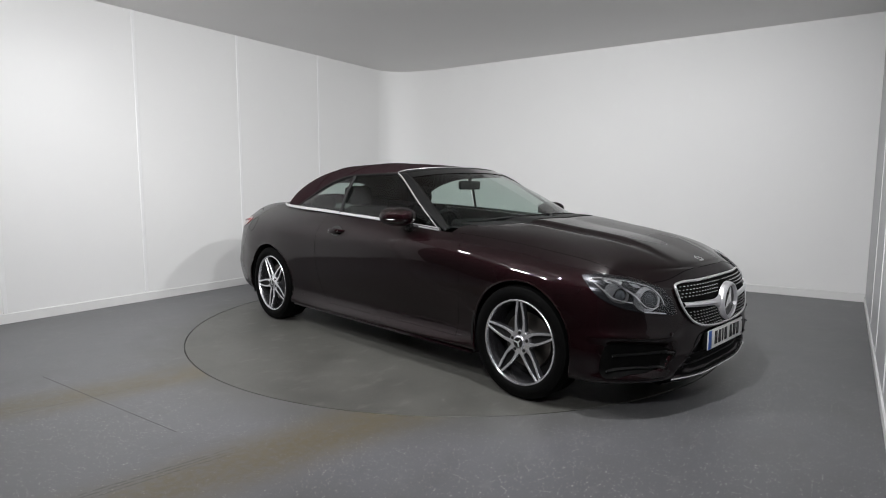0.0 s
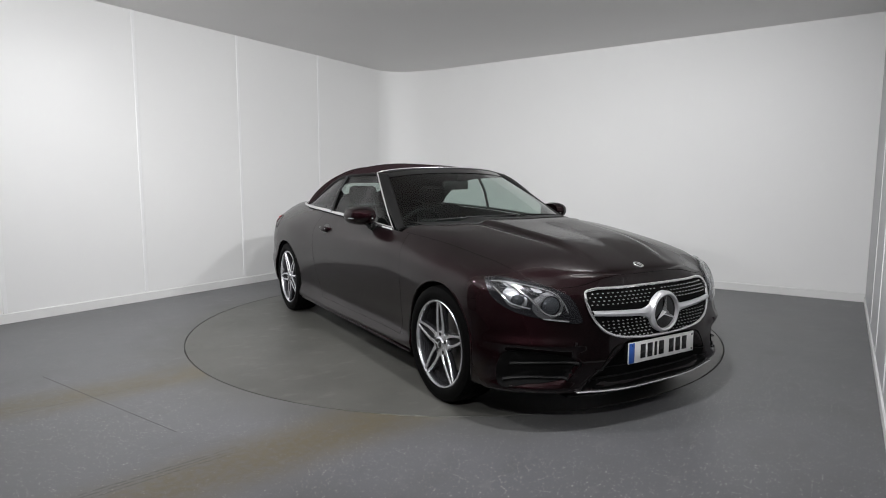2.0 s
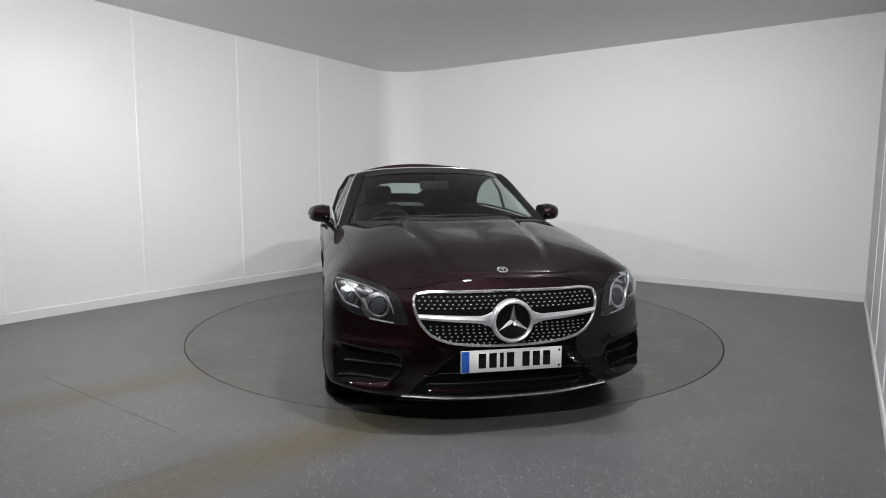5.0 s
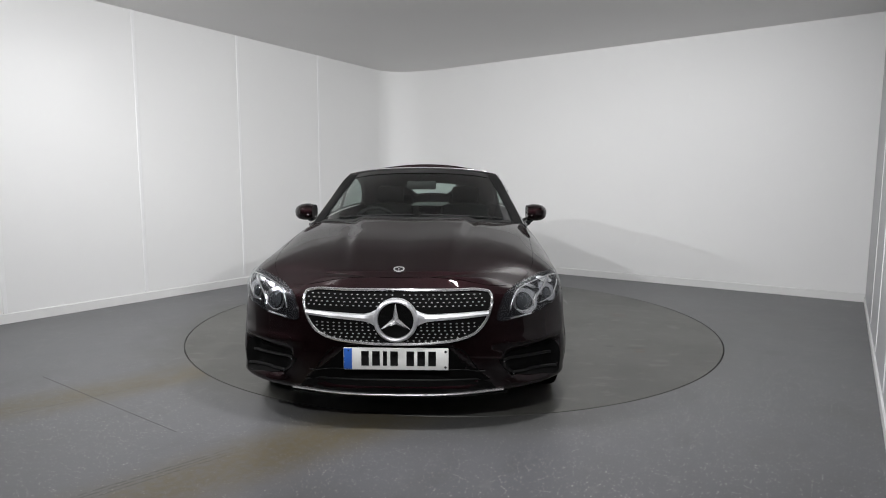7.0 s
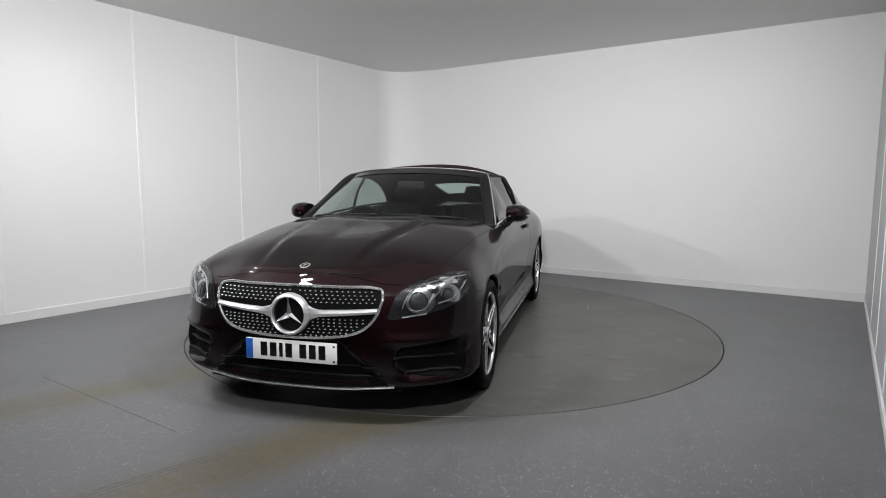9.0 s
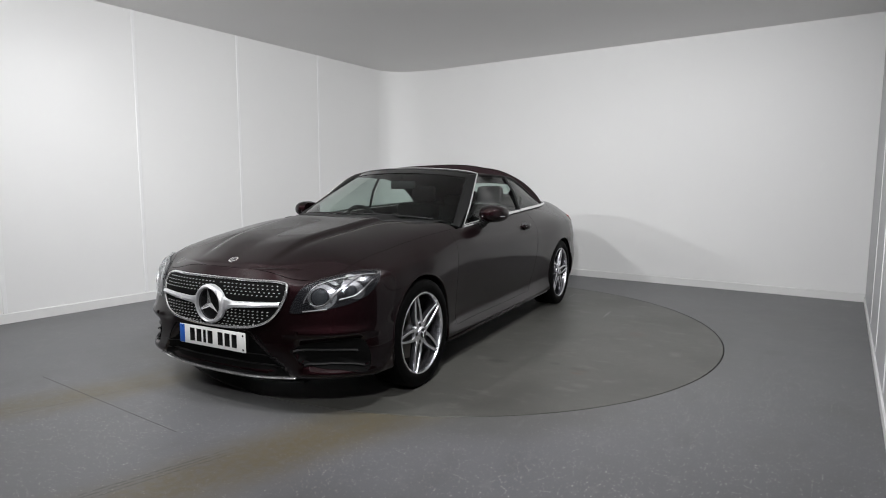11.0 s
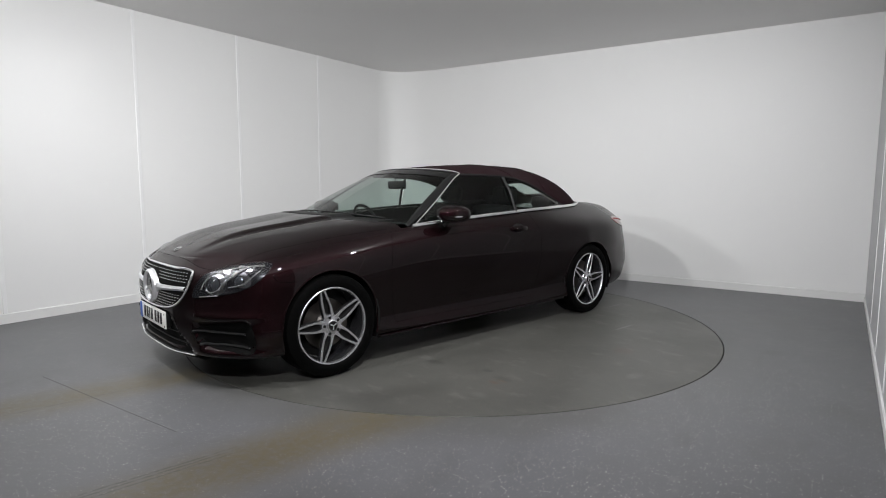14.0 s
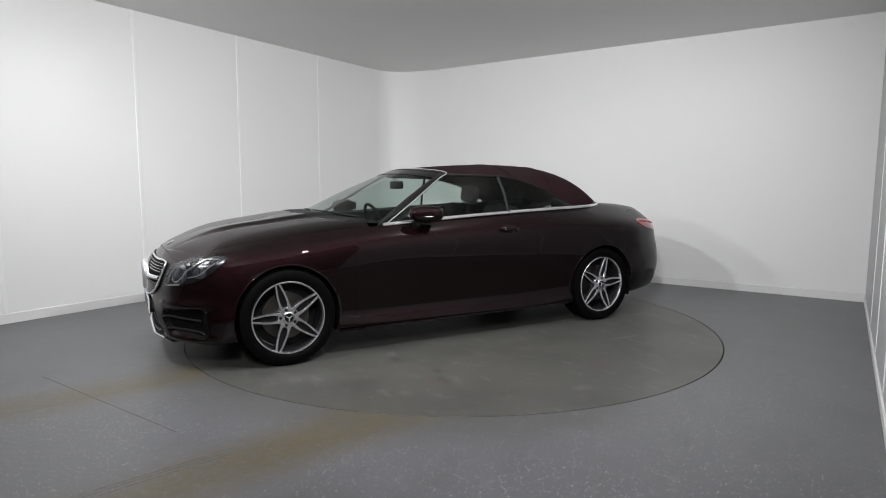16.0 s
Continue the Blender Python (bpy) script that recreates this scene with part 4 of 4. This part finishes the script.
def build_grille(car):
    front = (-1, 0, 0)
    half = [(2.3, y, z) for y, z in GRILLE]
    loop = half + [(x, -y, z) for x, y, z in half[-2:0:-1]]
    g = patch("grille", loop, front, 0.006, GRILLE_BLACK, car, "black grille with bright pins", skirt=0.01)
    bm = bmesh.new()
    path = spline(loop + [loop[0]], 6)[:-1]
    tube_into(bm, [on_body((3, p[1], p[2]), front, .012) for p in path], .0075, 8, closed=True)
    part("grille_frame", bm, CHROME, g, "chrome frame")
    # bright pins in staggered rows
    bm = bmesh.new()
    zs = np.arange(.476, .705, .0166)
    for k, z in enumerate(zs):
        w = grille_half(z) - .022
        y = -w + (k % 2) * .0145
        while y < w:
            if abs(z - .600) > .026 and math.hypot(y, z - .577) > .116:
                p = on_body((3, y, z), front, .010)
                bmesh.ops.create_icosphere(bm, subdivisions=1, radius=1, matrix=Matrix.Translation(p) @ Matrix.Diagonal((.006, .0062, .0038, 1)))
            y += .029
    part("pin_field", bm, PIN, g, "rows of small chrome pins")["kind"] = "stuff"
    for s in (1, -1):
        bm = bmesh.new()
        rows = []
        for w in np.linspace(0, 1, 12):
            y = .455 - .365 * w
            h = .013 + .006 * w + .030 * max(0, (w - .78) / .22) ** 2
            p = on_body((3, s * y, .604 - .020 * w), front, .012)
            rows.append([p + Vector(d) for d in ((0, 0, h), (.012, 0, h * .8), (.02, 0, 0), (.010, 0, -h * .9), (0, 0, -h))])
        grid_into(bm, rows)
        part("grille_bar", bm, SATIN, g, "satin silver grille bar")
    c = on_body((3, 0, .577), front, .02)
    m = Matrix.Translation(c) @ Matrix.Rotation(radians(-90), 4, "Z")
    bm = bmesh.new()
    lathe_into(bm, [(.110, -.014), (.109, .010), (.103, .021), (.096, .025), (.090, .021), (.088, .006)], 48, m=m)
    ring = part("emblem_ring", bm, SATIN, g, "large chrome ring emblem")
    bm = bmesh.new()
    lathe_into(bm, [(.089, .006), (.04, .008), (.0005, .009)], 40, m=m)
    part("emblem_disc", bm, GLOSS_BLACK, ring, "gloss black disc")
    for k in range(3):
        t = m @ Matrix.Rotation(k * 2 * math.pi / 3, 4, "Y")
        bm = bmesh.new()
        a = [bm.verts.new(t @ Vector(v)) for v in ((0, .024, 0), (.015, .008, .0085), (0, .018, .089), (-.015, .008, .0085), (0, .008, -.014))]
        for f in ((0, 1, 2), (0, 2, 3), (0, 4, 1), (0, 3, 4)):
            bm.faces.new([a[i] for i in f])
        part("emblem_spoke", bm, CHROME, ring, smooth=False)


def build_plate(car):
    plate = new("number_plate")
    plate.parent = car
    plate["label"] = "white front number plate with a blue band"
    plate.matrix_basis = pose(2.262, 0, .386)
    bm = bmesh.new()
    box_into(bm, 0, 0, 0, .008, .52, .111, .003)
    part("plate", bm, PLATE, plate)
    bm = bmesh.new()
    box_into(bm, .0045, -.238, 0, .003, .040, .105, .001)
    part("plate_band", bm, PLATE_BLUE, plate, "blue band")
    x = -.175
    for k in range(7):
        w = .026 if k == 2 else .044
        bm = bmesh.new()
        box_into(bm, .0045, x + w / 2, .002, .003, w - .006, .074, .001)
        part("plate_bar", bm, GLOSS_BLACK, plate)
        x += w + .010 + (.026 if k == 3 else 0)
    for y, z in ((.245, .038), (.245, -.040), (-.236, .040)):
        bm = bmesh.new()
        lathe_into(bm, [(.006, .0), (.006, .0045), (.0005, .0055)], 10, m=Matrix.Translation((.001, y, z)) @ Matrix.Rotation(radians(-90), 4, "Z"))
        part("plate_screw", bm, GUNMETAL, plate)
    bm = bmesh.new()
    box_into(bm, -.022, 0, -.004, .035, .50, .10, .01)
    part("plate_holder", bm, BLACK, plate)


def build_front(car):
    front = (-1, 0, 0)
    build_grille(car)
    build_plate(car)
    low = [(.0, .445), (.20, .442), (.330, .428), (.378, .372), (.425, .30), (.502, .208), (.33, .190), (0, .186)]
    half = [(2.3, y, z) for y, z in low]
    loop = half + [(x, -y, z) for x, y, z in half[-2:0:-1]]
    inlet = patch("lower_intake", loop, front, 0.003, GRILLE_BLACK, car, "black lower air intake", skirt=.008)
    for z, w, r in ((.262, .47, .005), (.318, .44, .003)):
        body_tube("intake_slat", [(2.3, y, z) for y in np.linspace(-w, w, 9)], front, .006, r, BLACK, inlet)
    bm = bmesh.new()
    rows = []
    for y in np.linspace(-.54, .54, 31):
        z = .178 + .020 * (abs(y) / .54) ** 2
        p = on_body((3, y, z + .012), front, 0.0)
        rows.append([p + Vector(d) for d in ((-.03, 0, -.004), (.020, 0, -.004), (.023, 0, 0), (.020, 0, .004), (-.02, 0, .008))])
    grid_into(bm, rows, close_v=True)
    part("front_lip", bm, CHROME, car, "chrome lip strip")
    bm = bmesh.new()
    rows = []
    for y in np.linspace(-.56, .56, 31):
        p = on_body((3, y, .215), front, 0.0)
        rows.append([(p.x + dx, y, .160 + .018 * (abs(y) / .7) ** 2 + dz) for dx, dz in ((-.20, .010), (-.03, .004), (-.022, .012), (-.04, .022))])
    grid_into(bm, rows, close_v=True)
    part("front_splitter", bm, BLACK, car, "black plastic splitter")
    # bonnet badge
    m = Matrix.Translation(on_body((2.085, 0, 1.5), (0, 0, -1), .002)) @ Matrix.Rotation(radians(22), 4, "Y")
    bm = bmesh.new()
    lathe_into(bm, [(.029, -.004), (.029, .002), (.024, .004), (.022, .003), (.0005, .003)], 28, "z", m=m)
    badge = part("bonnet_badge", bm, CHROME, car, "small round chrome badge")
    bm = bmesh.new()
    lathe_into(bm, [(.021, .0032), (.0005, .0042)], 20, "z", m=m)
    part("badge_disc", bm, GLOSS_BLACK, badge)
    bm = bmesh.new()
    for k in range(3):
        box_into(bm, .010, 0, .0048, .020, .0045, .002, m=m @ Matrix.Rotation(k * 2 * math.pi / 3, 4, "Z"))
    part("badge_star", bm, CHROME, badge)
    # shut line of the bonnet
    body_tube("shut_line", [(2.075, -.555, .9), (2.105, -.47, .9), (2.128, -.29, .9), (2.138, 0, .9), (2.128, .29, .9), (2.105, .47, .9), (2.075, .555, .9)], (0, 0, -1), .0, .0016, SEAM, car, n=8)
    for s in (1, -1):
        body_tube("shut_line", [(2.05, s * .60, .9), (1.92, s * .695, .95), (1.70, s * .735, .95), (1.4365, s * .752, 1.0), (1.10, s * .775, 1.0), (.86, s * .79, 1.0)], (0, 0, -1), .0, .0010, SEAM, car, n=8)
        # head lamp: dark housing, two projectors in silver bowls, bright light guides, clear lens
        way = np.array((-.78, -.62 * s, 0))
        lamp_line = flip([(1.816, .843, .762), (1.824, .838, .767), (1.891, .782, .772), (2.000, .668, .745), (2.080, .582, .714), (2.125, .545, .688), (2.150, .526, .650),
                          (2.174, .506, .585), (2.177, .503, .568), (2.172, .512, .561), (2.151, .570, .562), (2.095, .669, .580), (2.017, .767, .606),
                          (1.955, .822, .638), (1.900, .851, .680), (1.858, .857, .722)], s)
        lamp = patch("headlamp", lamp_line, way, .003, LAMP_HOUSING, car, "clear headlamp with bright guides in a dark housing", skirt=.008)

        def spot(name, c, rx, rz, tilt, lift, mat, parent, dome=0.0, label=""):
            side = np.array((-way[1], way[0], 0)) * s
            ring = []
            for a in np.linspace(0, 2 * math.pi, 10, endpoint=False):
                ca, sa = rx * math.cos(a), rz * math.sin(a)
                u_, z_ = ca * math.cos(tilt) - sa * math.sin(tilt), ca * math.sin(tilt) + sa * math.cos(tilt)
                ring.append(tuple(np.array((c[0], s * c[1], c[2])) + np.array((side[0] * -u_ * s, side[1] * -u_ * s, 0)) + np.array((0, 0, z_))))
            return patch(name, ring, way, lift, mat, parent, label, skirt=.003, dome=dome, rings=(1.0, .8, .55, .3))

        def guide(name, pts, lift, r, mat, label=""):
            body_tube(name, flip(pts, s), way, lift, r, mat, lamp, label)

        spot("lamp_bowl", (2.088, .652, .645), .078, .062, .10, .005, LAMP_SILVER, lamp, label="silver bowl")
        spot("bezel", (2.096, .643, .644), .050, .046, .35, .007, LAMP_HOUSING, lamp)
        spot("projector", (2.096, .643, .645), .042, .039, .35, .008, LAMP_GLASS, lamp, dome=.007, label="round projector lens")
        spot("lamp_bowl", (1.985, .778, .680), .066, .044, -.45, .005, LAMP_SILVER, lamp, label="silver bowl")
        spot("bezel", (1.996, .769, .672), .036, .030, .55, .007, LAMP_HOUSING, lamp)
        spot("projector", (1.996, .769, .672), .028, .024, .55, .008, LAMP_GLASS, lamp, dome=.006, label="round projector lens")
        spot("upper_reflector", (1.955, .768, .738), .050, .013, -.18, .006, CHROME, lamp, label="bright faceted reflector")
        spot("upper_reflector", (2.030, .680, .715), .030, .008, -.30, .006, LAMP_SILVER, lamp, label="silver reflector")
        guide("daytime_strip", [(1.866, .833, .751), (1.931, .785, .750), (1.986, .725, .737), (2.042, .657, .718), (2.090, .607, .695), (2.123, .581, .655), (2.139, .568, .612)], .009, .0036, CHROME, "bright daytime light strip")
        guide("daytime_strip", [(1.893, .838, .726), (1.925, .827, .703), (1.950, .815, .682), (1.976, .797, .657), (2.010, .764, .642), (2.042, .727, .632)], .010, .0034, CHROME, "bright daytime light strip")
        guide("light_guide", [(1.935, .787, .745), (1.970, .770, .728), (1.999, .750, .706), (2.039, .716, .673), (2.060, .698, .645), (2.069, .693, .618)], .011, .0062, LAMP_SILVER, "broad silver light guide")
        guide("light_guide", [(2.043, .708, .680), (2.058, .697, .655), (2.068, .688, .636), (2.089, .666, .608), (2.114, .627, .600), (2.125, .602, .612)], .011, .0030, CHROME, "bright hooked light guide")
        guide("lower_strip", [(2.088, .682, .583), (2.119, .629, .577), (2.150, .570, .569)], .008, .0042, CHROME, "bright strip along the lower edge")
        for k in range(5):
            x, y = 1.915 + .026 * k, .808 - .028 * k
            guide("reflector_rib", [(x, y, .748 - .007 * k), (x + .010, y - .002, .732 - .008 * k)], .010, .0016, LAMP_SILVER)
        patch("lamp_lens", lamp_line, way, .014, LENS, lamp, "clear plastic lens", skirt=.012)
        # side intake with two vanes
        w2 = (-.85, -.52 * s, 0)
        line = flip([(2.203, .520, .365), (2.150, .573, .390), (2.100, .690, .412), (2.010, .795, .418), (1.965, .838, .400), (1.948, .858, .340), (1.955, .850, .245),
                     (2.069, .748, .256), (2.135, .670, .264), (2.174, .595, .284), (2.203, .530, .345)], s)
        intake = patch("side_intake", line, w2, .003, GRILLE_BLACK, car, "black bumper side intake", skirt=.008)
        for pts in ([(2.195, .535, .358), (2.126, .694, .358), (1.985, .806, .348)], [(2.168, .584, .280), (2.096, .726, .280), (1.965, .835, .268)]):
            bm = bmesh.new()
            rows = []
            for p in spline(flip(pts, s), 6):
                q = on_body(np.array(p) - np.array(w2) * .5, w2, .004)
                d = Vector((-w2[0], -w2[1], 0)).normalized()
                rows.append([q + d * a + Vector((0, 0, b)) for a, b in ((0, .010), (.010, .008), (.013, .003), (.010, -.003), (0, -.006))])
            grid_into(bm, rows, close_v=True)
            part("intake_vane", bm, BLACK, intake)
            body_tube("vane_edge", flip(pts, s), w2, .010, .0016, SATIN, car, "thin silver edge of an intake vane")
        # seam between bumper and wing
        body_tube("shut_line", flip([(1.83, .95, .700), (1.81, .95, .668), (1.69, .95, .655)], s), (0, -s, 0), .0, .0010, SEAM, car)
        # parking sensors
        for y, z in ((.55, .46), (.40, .245)):
            m = Matrix.Translation(on_body((3, s * y, z), front, .001)) @ Matrix.Rotation(radians(-90), 4, "Z")
            bm = bmesh.new()
            lathe_into(bm, [(.011, -.003), (.011, .001), (.0005, .002)], 14, m=m)
            part("parking_sensor", bm, PAINT, car)


def build_sides(car):
    for s in (1, -1):
        side = (0, -s, 0)
        body_tube("shut_line", flip([(-.60, 1.1, .985), (-.66, 1.1, .86), (-.69, 1.1, .70), (-.69, 1.1, .50), (-.64, 1.1, .33), (-.58, 1.1, .27)], s), side, .0, .0010, SEAM, car)
        body_tube("shut_line", flip([(.90, 1.1, .92), (.945, 1.1, .80), (.955, 1.1, .60), (.93, 1.1, .42), (.90, 1.1, .27)], s), side, .0, .0010, SEAM, car)
        body_tube("shut_line", flip([(x, 1.1, .268 + .004 * abs(x)) for x in np.linspace(.90, -.58, 9)], s), side, .0, .0010, SEAM, car)
        # side skirt blade
        bm = bmesh.new()
        rows = []
        for x in np.linspace(1.06, -1.06, 25):
            y = .868 + .006 * math.cos(x)
            rows.append([(x, s * a, b) for a, b in ((.78, .195), (y, .186), (y + .014, .192), (y + .012, .203), (.80, .235))])
        vs = grid_into(bm, rows, close_v=True)
        part("skirt_blade", bm, PAINT, car)
        # door handle
        bm = bmesh.new()
        rows = []
        for w in np.linspace(0, 1, 13):
            x = -.295 - .215 * w
            p = on_body((x, s * 1.3, .880 - .006 * w), side, 0)
            e = math.sin(math.pi * min(max(w, .02), .98)) ** .35
            out = .034 * math.sin(math.pi * w) ** .4
            rows.append([(x, p.y + s * (out - .004 + .010 * e * math.cos(t)), p.z + .021 * e * math.sin(t)) for t in np.linspace(0, 2 * math.pi, 10, endpoint=False)])
        vs = grid_into(bm, rows, close_v=True)
        bm.faces.new(vs[0])
        bm.faces.new(vs[-1][::-1])
        h = part("door_handle", bm, PAINT, car, "dark ruby door handle")
        ring = [(-.40 + .075 * math.cos(a), s * 1.3, .876 + .038 * math.sin(a)) for a in np.linspace(0, 2 * math.pi, 10, endpoint=False)]
        patch("handle_cup", ring, side, .0015, GLOSS_BLACK, h, skirt=.003)
        body_tube("handle_trim", [(x, s * 1.3, .868) for x in np.linspace(-.34, -.46, 5)], side, .030, .003, CHROME, h)
        # small badge behind the front wheel
        body_tube("wing_badge", flip([(.955, 1.1, .285), (.915, 1.1, .284)], s), side, .001, .0020, GUNMETAL, car)
        # wheel arch lips
        for ax in (AXLE, -AXLE):
            bm = bmesh.new()
            path = []
            for a in np.linspace(-.30, math.pi + .30, 48):
                x, z = ax + (ARCH_R + .004) * math.cos(a), HUB_Z + (ARCH_R + .004) * math.sin(a)
                path.append(on_body((x, s * 1.3, z), side, -.004))
            tube_into(bm, path, .007, 8)
            part("arch_lip", bm, PAINT, car)
        # tail lamp, wrapped round the corner
        tail = flip([(-1.98, .9, .900), (-2.06, .9, .918), (-2.20, .85, .905), (-2.33, .78, .880), (-2.34, .78, .800), (-2.22, .85, .810), (-2.06, .9, .850)], s)
        lamp = patch("tail_lamp", tail, (.55, -.83 * s, 0), .005, RED, car, "red tail lamp", skirt=.01)
        body_tube("tail_strip", flip([(-2.05, .9, .895), (-2.20, .85, .882), (-2.31, .8, .862)], s), (.55, -.83 * s, 0), .008, .006, TAIL_BRIGHT, lamp, "brighter strip in the tail lamp")
    # filler flap on the right rear wing
    loop = [(-1.80 + .075 * math.cos(a), -1.3, .86 + .06 * math.sin(a)) for a in np.linspace(0, 2 * math.pi, 12, endpoint=False)]
    body_tube("filler_flap", loop, (0, 1, 0), .0, .0025, SEAM, car, closed=True)
    # boot shut line
    body_tube("shut_line", [(-1.92, -.70, 1.2), (-2.0, -.66, 1.2), (-2.25, -.60, 1.2), (-2.36, -.40, 1.2), (-2.38, 0, 1.2), (-2.36, .40, 1.2), (-2.25, .60, 1.2), (-2.0, .66, 1.2), (-1.92, .70, 1.2)], (0, 0, -1), .0, .0016, SEAM, car)


def build_details(car):
    build_front(car)
    build_sides(car)


# ---- assembly ----
CAR_X, CAR_Y = 0.2231, -0.2525          # where the car stands on the turntable


def heading(t):
    return -44.4376 - 6.5921 * t


def build_car():
    car = empty("convertible_car")
    tagged(car, "dark ruby two-door convertible with a closed dark red canvas top", "car")
    build_body(car)
    build_soft_top(car)
    build_glasshouse(car)
    build_mirrors(car)
    build_wheels(car)
    build_cabin(car)
    build_details(car)
    return car


build_room()
TURNTABLE = build_turntable()
build_flood_lights()
CAR = build_car()


def motions():
    times = [0.5 * k for k in range(33)]
    walk(TURNTABLE, [(t, pose(0, 0, 0, 0, 0, heading(t))) for t in times])
    walk(CAR, [(t, pose(0, 0, 0.001, 0, 0, heading(t)) @ pose(CAR_X, CAR_Y, 0)) for t in times])


motions()
